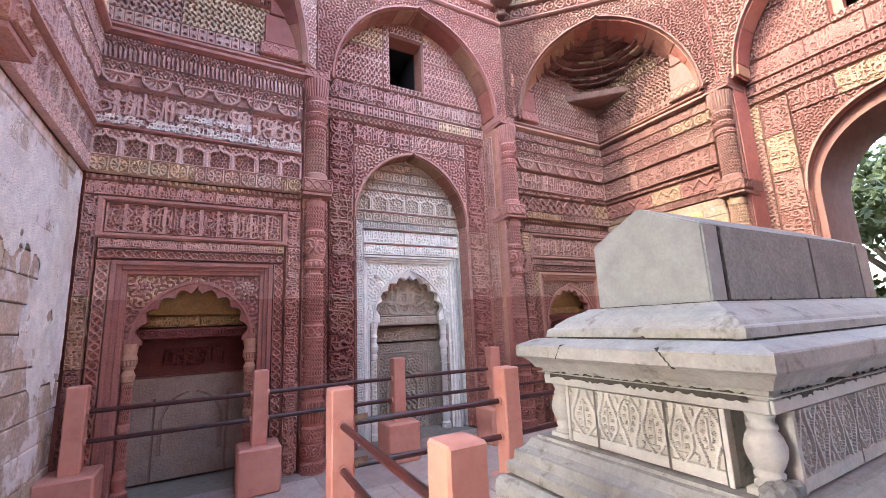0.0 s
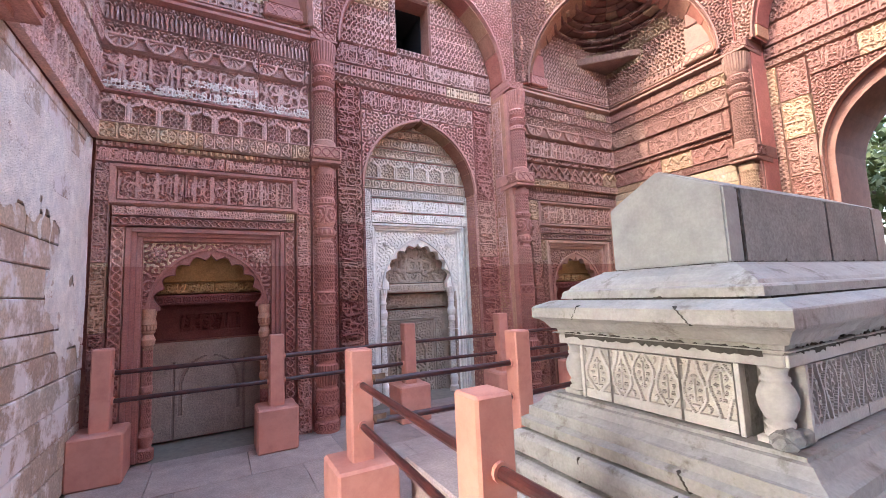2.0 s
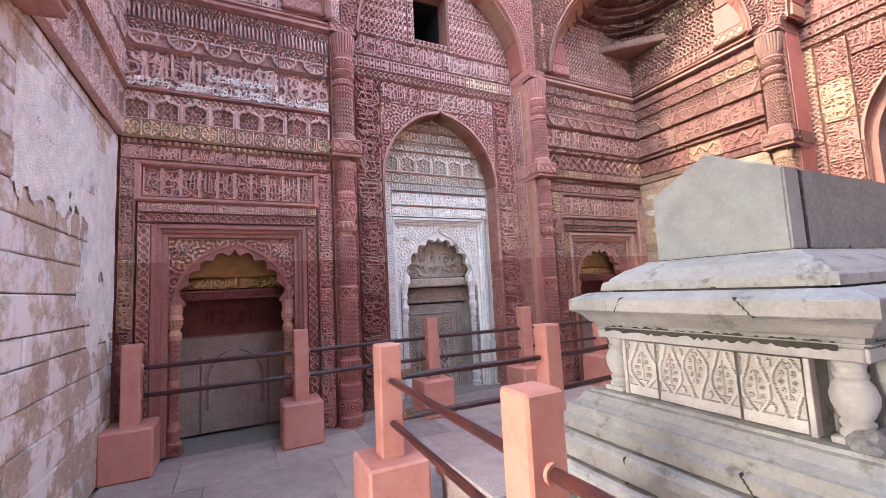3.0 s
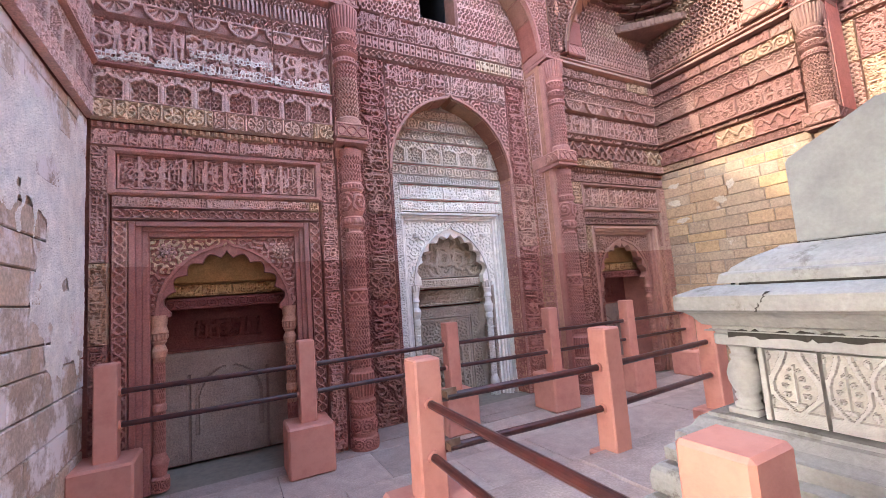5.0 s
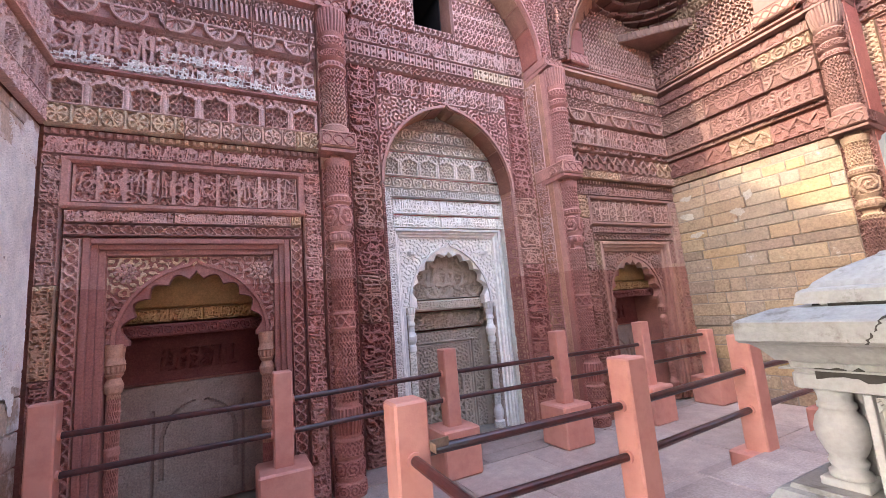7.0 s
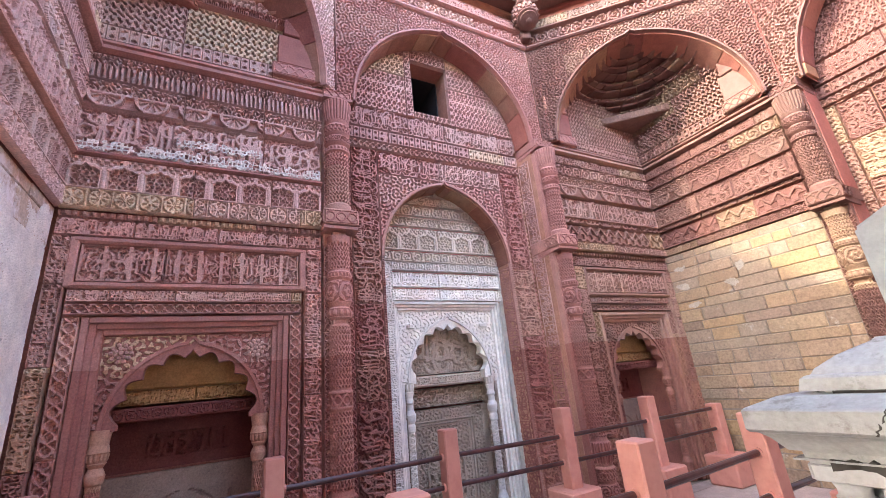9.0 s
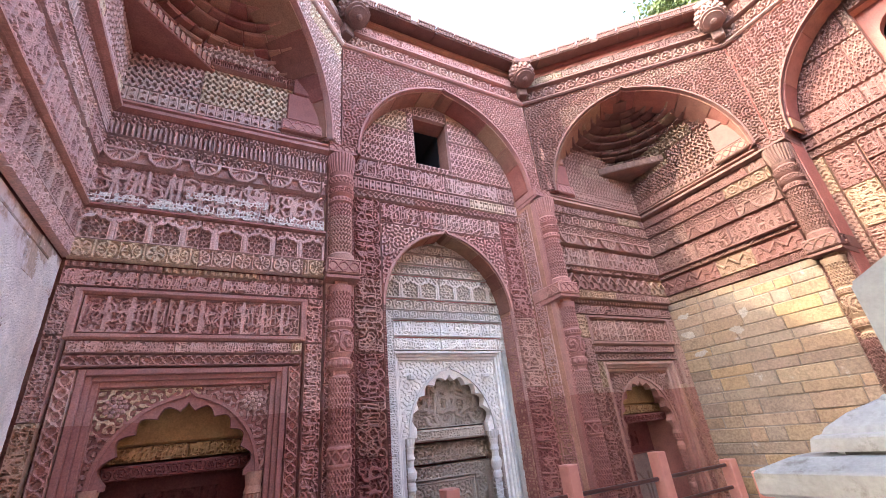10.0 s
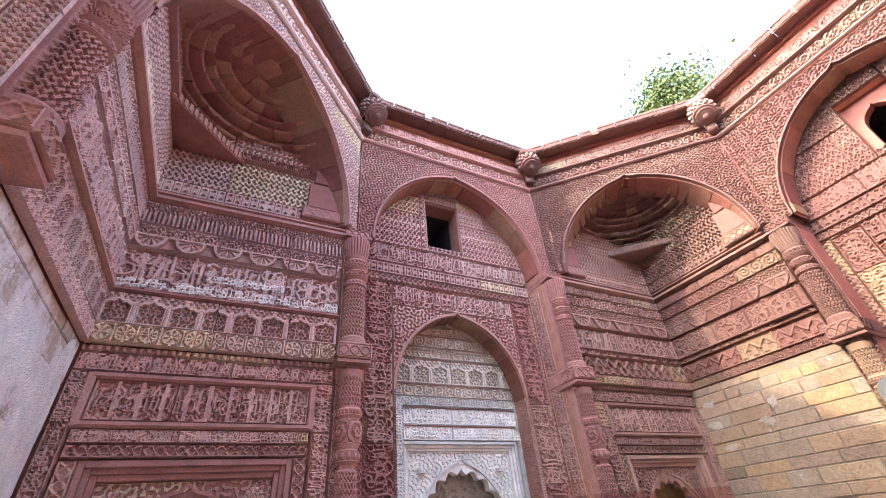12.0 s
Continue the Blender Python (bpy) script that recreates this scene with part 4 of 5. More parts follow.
def pilaster(par, fr, u, mat=RED, res=0.0105, bare=False):
    """The engaged column at a corner of the octagon, in two storeys with a carved block between them."""
    plain_mat = MAROON if mat in (RED, PALE) else mat
    fbox("pilaster_body", par, fr, (u - 0.175, 0, -0.45), (u + 0.175, 3.66, -0.06 if bare else 0.02), MORTAR if bare else plain_mat, 0.012)
    low = [(0, 0.18), (0.05, 0.185), (0.13, 0.185), (0.15, 0.15), (0.2, 0.16), (0.28, 0.18), (0.34, 0.16), (0.36, 0.145), (0.4, 0.165), (0.55, 0.165), (0.57, 0.145), (0.62, 0.15), (0.74, 0.172), (0.86, 0.165), (0.88, 0.14), (0.92, 0.13), (1.66, 0.128), (1.67, 0.14), (1.85, 0.14), (1.86, 0.128), (2.54, 0.125), (2.56, 0.09), (2.6, 0.09), (2.63, 0.15), (2.67, 0.16), (2.72, 0.15), (2.74, 0.12), (2.8, 0.15), (2.9, 0.17), (3.0, 0.16), (3.05, 0.13), (3.08, 0.16), (3.13, 0.165), (3.16, 0.135), (3.22, 0.14), (3.44, 0.13), (3.52, 0.15), (3.58, 0.16)]
    if not bare:
        turned("column", par, fr, u, 0, 0.05, [(z, 0.88 * r) for z, r in low], MAROON if mat in (RED, PALE) else mat, [(0.02, 0.13, scroll, 0.012), (0.2, 0.34, scroll, 0.014), (0.4, 0.55, fine_net, 0.014), (0.6, 0.86, lambda a, v, w, h, g: np.cos(a * 150) > 0, 0.012), (0.93, 1.65, fine_net, 0.02), (1.68, 1.84, guilloche, 0.014), (1.88, 2.52, fine_net, 0.02), (2.63, 2.72, beads, 0.012), (2.8, 3.03, scroll, 0.014), (3.08, 3.13, beads, 0.01), (3.18, 3.5, fine_net, 0.016)], res)
    for s in () if bare else (-1, 1):
        relief("carved_border", par, fr, u + s * 0.132 - 0.044, 0.0, 0.088, 3.5, guilloche, 0.01, res, plain_mat, 0.04, upright=True, back=0.02)
    fbox("column_core", par, fr, (u - 0.08, 3.6 if bare else 0.0, -0.1), (u + 0.08, 5.4, 0.1), plain_mat)
    moulding(par, fr, u - 0.20, u + 0.20, 3.62, 3.70, -0.3, 0.20, plain_mat)
    fbox("carved_block", par, fr, (u - 0.20, 3.70, -0.45), (u + 0.20, 3.895, 0.215), plain_mat, 0.01)
    relief("carved_band", par, fr, u - 0.195, 3.71, 0.39, 0.17, guilloche, 0.014, res, plain_mat, 0.226, back=0.01)
    for sd in (-1, 1):
        flank = Frame(fr.p(u + sd * 0.20, 0, 0), fr.n * -sd)
        relief("carved_band", par, flank, -0.1 if sd < 0 else -0.21, 3.71, 0.31, 0.17, guilloche, 0.012, res, plain_mat, 0.012, back=0.01)
        relief("carved_border", par, fr, u + sd * 0.132 - 0.044, 3.9, 0.088, 1.52, guilloche, 0.01, res, plain_mat, 0.04, upright=True, back=0.02)
    fbox("pilaster_body", par, fr, (u - 0.175, 3.89, -0.45), (u + 0.175, 5.45, 0.02), plain_mat, 0.012)
    high = [(0, 0.16), (0.08, 0.16), (0.1, 0.135), (0.8, 0.13), (0.82, 0.155), (0.88, 0.155), (0.9, 0.12), (0.95, 0.16), (1.02, 0.165), (1.05, 0.12), (1.1, 0.155), (1.18, 0.17), (1.22, 0.13), (1.28, 0.15), (1.4, 0.17), (1.56, 0.185)]
    turned("column", par, fr, u, 3.89, 0.05, high, MAROON if mat in (RED, PALE) else mat, [(0.11, 0.79, fine_net, 0.02), (0.83, 0.88, beads, 0.01), (0.95, 1.02, scroll, 0.012), (1.1, 1.2, fine_net, 0.012), (1.28, 1.55, lambda a, v, w, h, g: np.cos(a * 170) > -0.3, 0.014)], res)
    moulding(par, fr, u - 0.19, u + 0.19, 5.47, 5.54, -0.4, 0.15, plain_mat)
    fbox("carved_block", par, fr, (u - 0.19, 5.54, -0.45), (u + 0.19, 5.69, 0.08), plain_mat, 0.01)
    relief("carved_band", par, fr, u - 0.185, 5.55, 0.37, 0.135, guilloche, 0.012, res, plain_mat, 0.095, back=0.01)


jamb = Frame((1.555, HALF + 0.47, 0), (0, -1, 0))
relief("carved_border", wall_west, jamb, 0.01, 0.0, 0.28, 5.4, naskh, 0.02, 0.0105, RED, 0.01, upright=True, back=0.0)
upper_courses(wall_west, WEST, -HALF, -2.02, LEFT_COURSES, PALE)
upper_courses(wall_west, WEST, 1.93, HALF, RIGHT_COURSES, BROWN)
# north side: the darkened copy holds back the sun's brightness
upper_courses(wall_north, NORTH, -HALF, -2.02, RIGHT_COURSES, DIMMED_RED, 0.0105, 0.4)
upper_courses(wall_south, SOUTH, 2.02, HALF, LEFT_COURSES, PALE, 0.0105, 0.42)
flank_south = Frame(SOUTH.p(1.644, 0, 0), SOUTH.n)
relief("carved_border", wall_south, flank_south, -0.45, 3.92, 0.20, 1.6, naskh, 0.012, 0.0105, PALE, 0.012, upright=True, back=0.01)
relief("carved_border", wall_south, flank_south, -0.24, 3.92, 0.22, 1.6, small_net, 0.012, 0.0105, PALE, 0.012, upright=True, back=0.01)
prayer_niche(wall_west, WEST, -3.23, -HALF, -2.02)
prayer_niche(wall_west, WEST, 3.18, 1.93, HALF, BROWN)


def washed(z0, h, a, b, seed):
    """Letters picked out with remains of lime wash, raised from their band."""
    SEED[0] = seed
    g = np.random.default_rng(seed + 1)
    band = {}

    def pat(u, v, w, hh, rng):
        band["f"] = script(u, v, w, hh, rng, 0.12, 0.22, 0.8)
        return band["f"]

    relief("limewashed_letters", wall_west, WEST, a, z0, b - a, h, pat, 0.01, 0.0105, LIME, 0.068, stones=False, keep=lambda u, z: band["f"] > 0.4, frame_w=0, back=0.0, label="pale limewashed letters")


washed(4.30, 0.15, -4.38, -2.04, 300)
washed(4.47, 0.13, -3.55, -2.7, 320)
middle_bay(wall_west, WEST, RED, 0.0088, True)
middle_bay(wall_north, NORTH, DIMMED_RED, 0.0105, False, 0.42)
middle_bay(wall_south, SOUTH, RED, 0.03, False)
for fr, par, mat in ((WEST, wall_west, RED), (NORTH, wall_north, DIMMED_RED), (SOUTH, wall_south, RED)):
    for s in (-1, 1):
        pilaster(par, fr, 1.74 if par is wall_west and s > 0 else s * 1.83, mat, 0.0098 if par is wall_west else 0.012, par is wall_south)

# --- octagon ---
TOP = 8.48


def octagon_side(fr, arched, mat, res, thick=0.44):
    if not arched:
        fbox("octagon_wall", octagon, fr, (-OCT, 5.6, -thick), (OCT, TOP, 0.0), BARE)
    else:
        bm = bmesh.new()
        holed(bm, fr, -OCT, OCT, 5.68, TOP, 0.0, pointed(1.56, 5.66, 7.45), -thick, -0.06)
        part("octagon_wall", bm, BARE, octagon)
        voussoirs(octagon, fr, pointed(1.56, 5.69, 7.45), -thick + 0.004, -0.064, 5.9)
        relief("carved_spandrel", octagon, fr, -OCT, 5.70, 2 * OCT, 2.0, lambda u, v, w, h, g: vines(u, v, w, h, g, 0.056), 0.016, res, mat, 0.0, keep=lambda u, z: np.abs(u) > arch_x(1.57, 5.66, 7.47, z), back=0.02)
        bm = bmesh.new()
        rib(bm, fr, 0, pointed(1.56, 5.66, 7.45), 0.028, -0.1, 0.02)
        part("arch_moulding", bm, MAROON if mat in (RED, PALE) else mat, octagon)
        relief("carved_band", octagon, fr, -OCT, 7.80, 2 * OCT, 0.22, scroll, 0.018, res, mat, 0.03)
        moulding(octagon, fr, -OCT, OCT, 7.72, 7.79, 0, 0.05, mat)
        moulding(octagon, fr, -OCT, OCT, 8.03, 8.09, 0, 0.09, mat)
        relief("carved_band", octagon, fr, -OCT, 8.10, 2 * OCT, 0.2, kufic, 0.014, res, mat, 0.05)
    # sloping eave of slabs
    bm = bmesh.new()
    n = 9
    for i in range(n):
        a, b = -OCT + 0.004 + 2 * OCT * i / n, -OCT - 0.004 + 2 * OCT * (i + 1) / n
        k0, k1 = a / OCT, b / OCT
        jig = 0.012 * math.sin(i * 7.3 + fr.o.x)
        vs = []
        for d, z, e in ((-0.45, 8.62, 1.1), (0.30, 8.50 + jig, 0.93), (0.30, 8.60 + jig, 0.93), (-0.45, 8.74, 1.1)):
            vs.append((bm.verts.new(fr.p(a * e, z, d)), bm.verts.new(fr.p(b * e, z, d))))
        for p, q in zip(vs, vs[1:] + vs[:1]):
            bm.faces.new((p[0], p[1], q[1], q[0]))
        bm.faces.new([v[0] for v in vs])
        bm.faces.new([v[1] for v in reversed(vs)])
    bmesh.ops.recalc_face_normals(bm, faces=bm.faces[:])
    part("eave", bm, DIMMED_RED, octagon)
    bm = bmesh.new()
    for i in range(n):
        jig = 0.012 * math.sin(i * 7.3 + fr.o.x)
        a, b = (-OCT + 2 * OCT * i / n) * 0.93 + 0.012, (-OCT + 2 * OCT * (i + 1) / n) * 0.93 - 0.012
        if (i * 5 + int(fr.o.x * 3)) % 7 == 3:
            b -= 0.3 * (b - a)
        for j in range(11):
            w = (b - a) / 11
            fr.box(bm, (a + j * w, 8.515 + jig, 0.28), (a + (j + 0.68) * w, 8.625 + jig, 0.325))
        fr.box(bm, (a, 8.61 + jig, 0.1), (b, 8.655 + jig, 0.335))
    bmesh.ops.recalc_face_normals(bm, faces=bm.faces[:])
    part("eave_edge", bm, DIMMED_RED, octagon)
    fbox("octagon_wall", octagon, fr, (-OCT, TOP, -thick), (OCT, 8.64, 0.02), BARE)


for fr, arched, mat, res in ((WEST, True, MAROON, 0.0115), (NORTHWEST, True, DIMMED_RED, 0.0115), (SOUTHWEST, True, PALE, 0.0125), (NORTH, True, DIMMED_RED, 0.018), (SOUTH, True, RED, 0.02), (NORTHEAST, False, DIMMED_RED, 0.02), (SOUTHEAST, False, DIMMED_RED, 0.02), (EAST, False, DIMMED_RED, 0.02)):
    octagon_side(fr, arched, mat, res, 0.66 if fr in (NORTHWEST, SOUTHWEST) else 0.44)


def bracket(x, y, turn):
    """A turned bracket that hangs from the eave at a corner of the octagon."""
    ob = thing("eave_bracket", "carved sandstone bracket with a turned drum end", "bracket", (x, y, 8.09), group="eave brackets")
    m = pose(x, y, 8.10, 0, 0, turn)
    bm = bmesh.new()
    box(bm, (-0.17, -0.50, 0.30), (0.17, 0.25, 0.42), 0.02)
    box(bm, (-0.13, -0.34, 0.16), (0.13, 0.25, 0.30), 0.02)
    box(bm, (-0.09, -0.2, -0.25), (0.09, 0.25, 0.16), 0.02)
    bm.transform(m)
    part("arm", bm, DIMMED_RED, ob)
    # scalloped tiers, each of upright petals
    axis = m @ pose(0, -0.20, 0.36, 153, 0, 0)
    for k, (z, r, h) in enumerate(((0.0, 0.20, 0.10), (0.105, 0.225, 0.09), (0.20, 0.235, 0.10), (0.305, 0.225, 0.075))):
        bm = bmesh.new()
        lathe(bm, (0, 0, 0), [(z, r * 0.82), (z + 0.02, r * 0.93), (z + h - 0.01, r * 0.93), (z + h, r * 0.8)], 16)
        for i in range(14):
            g = 2 * math.pi * (i + 0.5 * (k % 2)) / 14
            bmesh.ops.create_cone(bm, cap_ends=True, segments=5, radius1=r * 0.19, radius2=r * 0.12, depth=h, matrix=Matrix.Translation((r * 0.92 * math.cos(g), r * 0.92 * math.sin(g), z + h / 2)))
        bm.transform(axis)
        part("petal_tier", bm, DIMMED_RED, ob)
    bm = bmesh.new()
    lathe(bm, (0, 0, 0), [(0.38, 0.19), (0.40, 0.205), (0.43, 0.20), (0.435, 0.155), (0.45, 0.15), (0.455, 0.165), (0.475, 0.16), (0.48, 0.10), (0.495, 0.105), (0.505, 0.05), (0.53, 0.05), (0.545, 0.02)], 20)
    bm.transform(axis)
    part("drum", bm, DIMMED_RED, ob)


for x, y, turn in ((-OCT, HALF, 22.5), (OCT, HALF, -22.5), (HALF, OCT, -67.5), (-HALF, OCT, 67.5), (HALF, -OCT, -112.5), (-HALF, -OCT, 112.5)):
    bracket(x, y, turn)


def squinch(fr, mat):
    """The corner behind a squinch arch: jamb blocks, a corner corbel and stepped rings of a half dome."""
    for s in (-1, 1):
        bm = bmesh.new()
        fr.box(bm, (s * 1.56 - 0.0 if s > 0 else -1.86, 5.68, -0.52), (1.86 if s > 0 else -1.56, 6.25, -0.05), 0.01)
        bmesh.ops.recalc_face_normals(bm, faces=bm.faces[:])
        part("jamb_block", bm, VOUSSOIR, octagon)
    # corner corbel
    bm = bmesh.new()
    fr.box(bm, (-0.62, 6.42, -1.9), (0.62, 6.56, -1.15), 0.01)
    bmesh.ops.recalc_face_normals(bm, faces=bm.faces[:])
    part("corner_corbel", bm, mat, octagon)
    bm = bmesh.new()
    for i in range(16):
        fr.box(bm, (-0.6 + 0.076 * i, 6.44, -1.16), (-0.56 + 0.076 * i, 6.55, -1.13))
    bmesh.ops.recalc_face_normals(bm, faces=bm.faces[:])
    part("tooth_row", bm, mat, octagon)
    levels = [(6.56, 1.42), (6.64, 1.36), (6.70, 1.22), (6.76, 1.27), (6.84, 1.13), (6.91, 1.02), (6.97, 1.06), (7.05, 0.88), (7.12, 0.76), (7.17, 0.80), (7.24, 0.60), (7.30, 0.48), (7.35, 0.34), (7.42, 0.0)]
    rng = random.Random(int(fr.o.x * 10))
    for (z0, r), (z1, r2) in zip(levels, levels[1:]):
        n = max(6, round((17 if int(z0 * 100) % 3 else 10) * r))
        for k in range(n):
            t0, t1 = math.pi * k / n + 0.011, math.pi * (k + 1) / n - 0.011
            dr, dz = rng.uniform(-0.012, 0.012), rng.uniform(-0.01, 0.01)
            bm = bmesh.new()
            ring = []
            for i in range(4):
                t = t0 + (t1 - t0) * i / 3
                c, sn = math.cos(t), math.sin(t)
                R = min(2.6, 1.86 / max(abs(c), 1e-3))
                a, b = max(0.02, r + dr), R
                ring.append([bm.verts.new(fr.p(x * c, z, -0.30 - x * sn * 0.95)) for x, z in ((a, z0 + dz), (a - 0.02, z0 + 0.3 * (z1 - z0)), (a - 0.005, z1 - 0.014), (b, z1 - 0.014), (b, z0 + dz))])
            for p, q in zip(ring, ring[1:]):
                for i in range(5):
                    m = (i + 1) % 5
                    bm.faces.new((p[i], p[m], q[m], q[i]))
            bm.faces.new(ring[0])
            bm.faces.new(list(reversed(ring[-1])))
            bmesh.ops.recalc_face_normals(bm, faces=bm.faces[:])
            part("dome_stone", bm, mat, octagon)
    fbox("dome_cap", octagon, fr, (-1.8, 7.40, -2.2), (1.8, 7.5, -0.30), mat)


def springers(par, fr, u, way, mats):
    """Plain blocks, one on another, each reaching less far from the column than the one below."""
    z = 5.70
    for row, ((h, w, d), mat) in enumerate(zip(((0.20, 0.62, 0.115), (0.46, 0.56, 0.10), (0.30, 0.50, 0.12), (0.26, 0.30, 0.10)), mats)):
        lo, hi = sorted((u, u + way * w))
        fbox("springer", par, fr, (lo, z + 0.004, -0.03), (hi, z + h - 0.004, d), mat, 0.012)
        if row == 0:
            relief("carved_band", par, fr, lo + 0.01, z + 0.015, w - 0.02, h - 0.03, guilloche, 0.012, 0.011, mat, d + 0.008, back=0.005, stones=False)
        z += h


springers(wall_west, WEST, -2.02, -1, (MAROON, BARE, VOUSSOIR, VOUSSOIR))
springers(wall_west, WEST, 1.93, 1, (MAROON, BARE, BARE, VOUSSOIR))
springers(wall_north, NORTH, -2.02, -1, (DIMMED_RED, DIMMED_RED, DIMMED_RED, DIMMED_RED))
squinch(NORTHWEST, DIMMED_RED)
squinch(SOUTHWEST, BARE)
relief("tooth_band", wall_west, WEST, -HALF, 6.46, HALF - 2.02, 0.14, teeth, 0.03, 0.012, MAROON, 0.12)
relief("tooth_band", wall_south, SOUTH, 2.02, 6.46, HALF - 2.02, 0.14, teeth, 0.03, 0.012, MAROON, 0.12)

# ---- floor, platform ----
floor = thing("floor", "dusty pinkish-grey sandstone paving", "floor", kind="structure")
boxed("floor_bed", (-6.4, -6.4, -0.3), (6.4, 6.4, -0.025), MORTAR, floor)

# ---- cenotaph ----
CX, CY = 0.07, -0.06


def cenotaph():
    ob = thing("cenotaph", "weathered white marble cenotaph on a moulded stepped base", "cenotaph", (CX, CY, 0.455))
    bodies = [
        ("plinth", [(0.455, 1.63, 0.95), (0.53, 1.63, 0.95), (0.545, 1.61, 0.93)]),
        ("step", [(0.545, 1.58, 0.90), (0.665, 1.58, 0.90), (0.69, 1.574, 0.894), (0.71, 1.555, 0.875), (0.72, 1.53, 0.85)]),
        ("step", [(0.72, 1.515, 0.835), (0.745, 1.53, 0.85), (0.80, 1.535, 0.855), (0.84, 1.527, 0.847), (0.86, 1.51, 0.83), (0.87, 1.485, 0.805)]),
        ("moulded_base", [(0.87, 1.475, 0.80), (0.94, 1.475, 0.80), (0.955, 1.45, 0.78), (0.96, 1.44, 0.765), (1.015, 1.435, 0.76), (1.02, 1.42, 0.745), (1.045, 1.385, 0.71), (1.085, 1.36, 0.685), (1.09, 1.335, 0.66), (1.105, 1.33, 0.655)]),
        ("die", [(1.105, 1.235, 0.565), (1.465, 1.235, 0.565)]),
        ("cornice", [(1.462, 1.31, 0.635), (1.475, 1.31, 0.635), (1.48, 1.285, 0.61), (1.50, 1.29, 0.615), (1.505, 1.315, 0.64), (1.545, 1.35, 0.665), (1.565, 1.375, 0.685), (1.57, 1.40, 0.70), (1.58, 1.412, 0.705), (1.64, 1.412, 0.705), (1.648, 1.40, 0.70), (1.68, 1.32, 0.62)]),
        ("slab", [(1.675, 1.25, 0.545), (1.69, 1.275, 0.565), (1.73, 1.275, 0.565), (1.738, 1.265, 0.555), (1.742, 1.245, 0.535), (1.76, 1.235, 0.525), (1.80, 1.18, 0.465), (1.835, 1.10, 0.39), (1.845, 1.09, 0.38)]),
    ]
    built = {}
    for name, rows in bodies:
        bm = bmesh.new()
        z, a, b = rows[0]
        if name != "die":
            rows = [(z, a - 0.03, b - 0.03), (z + 0.015, a - 0.03, b - 0.03), (z + 0.018, a, b)] + rows[1:]
        if name == "die":
            box(bm, (CX - 1.235, CY - 0.44, 1.105), (CX + 1.235, CY + 0.44, 1.465))
            box(bm, (CX - 1.142, CY - 0.565, 1.106), (CX + 1.142, CY + 0.565, 1.464))
        else:
            stack(bm, (CX, CY), rows)
        if name != "die":
            bmesh.ops.subdivide_edges(bm, edges=[e for e in bm.edges if e.calc_length() > 0.5], cuts=26, use_grid_fill=True)
            for v in bm.verts:
                n = noise.noise(v.co * 9.0) * 0.006 + noise.noise(v.co * 31.0) * 0.004
                chip = max(0.0, noise.noise(v.co * 5.0 + Vector((7, 3, 1))) - 0.42) * 0.10
                out = Vector((v.co.x - CX, (v.co.y - CY) * 2, 0)).normalized()
                v.co += out * (n - chip)
        built[name] = part(name, bm, TOMB, ob, {"cornice": "chipped marble cornice with dark cracks", "moulded_base": "worn moulded marble base"}.get(name, ""))
    hx, hy = 1.04, 0.335
    for name, x0, x1, mat in (("head_block", -hx, -hx + 0.14, HEAD), ("side_block", -hx + 0.155, 0.12, TOMB_GREY), ("side_block", 0.127, 0.86, TOMB_GREY), ("end_block", 0.868, hx + 0.04, TOMB)):
        bm = bmesh.new()
        A, B = [], []
        for y, z in ((-hy, 1.845), (hy, 1.845), (hy, 2.23), (0.0, 2.395), (-hy, 2.23)):
            A.append(bm.verts.new((CX + x0, CY + y, z)))
            B.append(bm.verts.new((CX + x1, CY + y, z)))
        for i in range(5):
            j = (i + 1) % 5
            bm.faces.new((A[i], A[j], B[j], B[i]))
        bm.faces.new(list(reversed(A)))
        bm.faces.new(B)
        bmesh.ops.recalc_face_normals(bm, faces=bm.faces[:])
        bmesh.ops.bevel(bm, geom=bm.edges[:], offset=0.01, segments=2, affect="EDGES")
        part(name, bm, mat, ob)
    bm = bmesh.new()
    box(bm, (CX - hx + 0.02, CY - hy + 0.02, 1.85), (CX + hx - 0.02, CY + hy - 0.02, 2.22))
    part("core", bm, CEMENT, ob)
    # carved panels of the die
    faces = [(Frame((CX - 1.235, CY, 0), (0, -1, 0)), 0.565, (0.19, 0.40, 0.245)), (Frame((CX, CY - 0.565, 0), (1, 0, 0)), 1.235, (0.56, 0.56, 0.56, 0.56)), (Frame((CX, CY + 0.565, 0), (-1, 0, 0)), 1.235, (0.56, 0.56, 0.56, 0.56))]
    for fr, half, widths in faces:
        u = -sum(widths) / 2
        for w in widths:
            r = relief("carved_panel", None, fr, u + 0.002, 1.108, w - 0.004, 0.30, lambda a, b, c, h, g: np.where((b > 0.055) & (b < h - 0.008), teardrop(a, (b - 0.055) * h / (h - 0.063), c, h, g), 1.0), 0.0065, 0.0048, PANEL, 0.045, frame_w=0.008, stones=False)
            r.parent = built["die"]
            u += w
        bm = bmesh.new()
        fr.box(bm, (-half - 0.04, 1.411, 0.0), (half + 0.04, 1.461, 0.052), 0.004)
        bmesh.ops.recalc_face_normals(bm, faces=bm.faces[:])
        part("top_rail", bm, PANEL, built["die"])
        for s in (-1, 1):
            bm = bmesh.new()
            k = sum(widths) / 2
            fr.box(bm, (s * k if s > 0 else -k - 0.022, 1.108, 0.0), (k + 0.022 if s > 0 else -k, 1.41, 0.05), 0.003)
            bmesh.ops.recalc_face_normals(bm, faces=bm.faces[:])
            part("end_strip", bm, PANEL, built["die"])
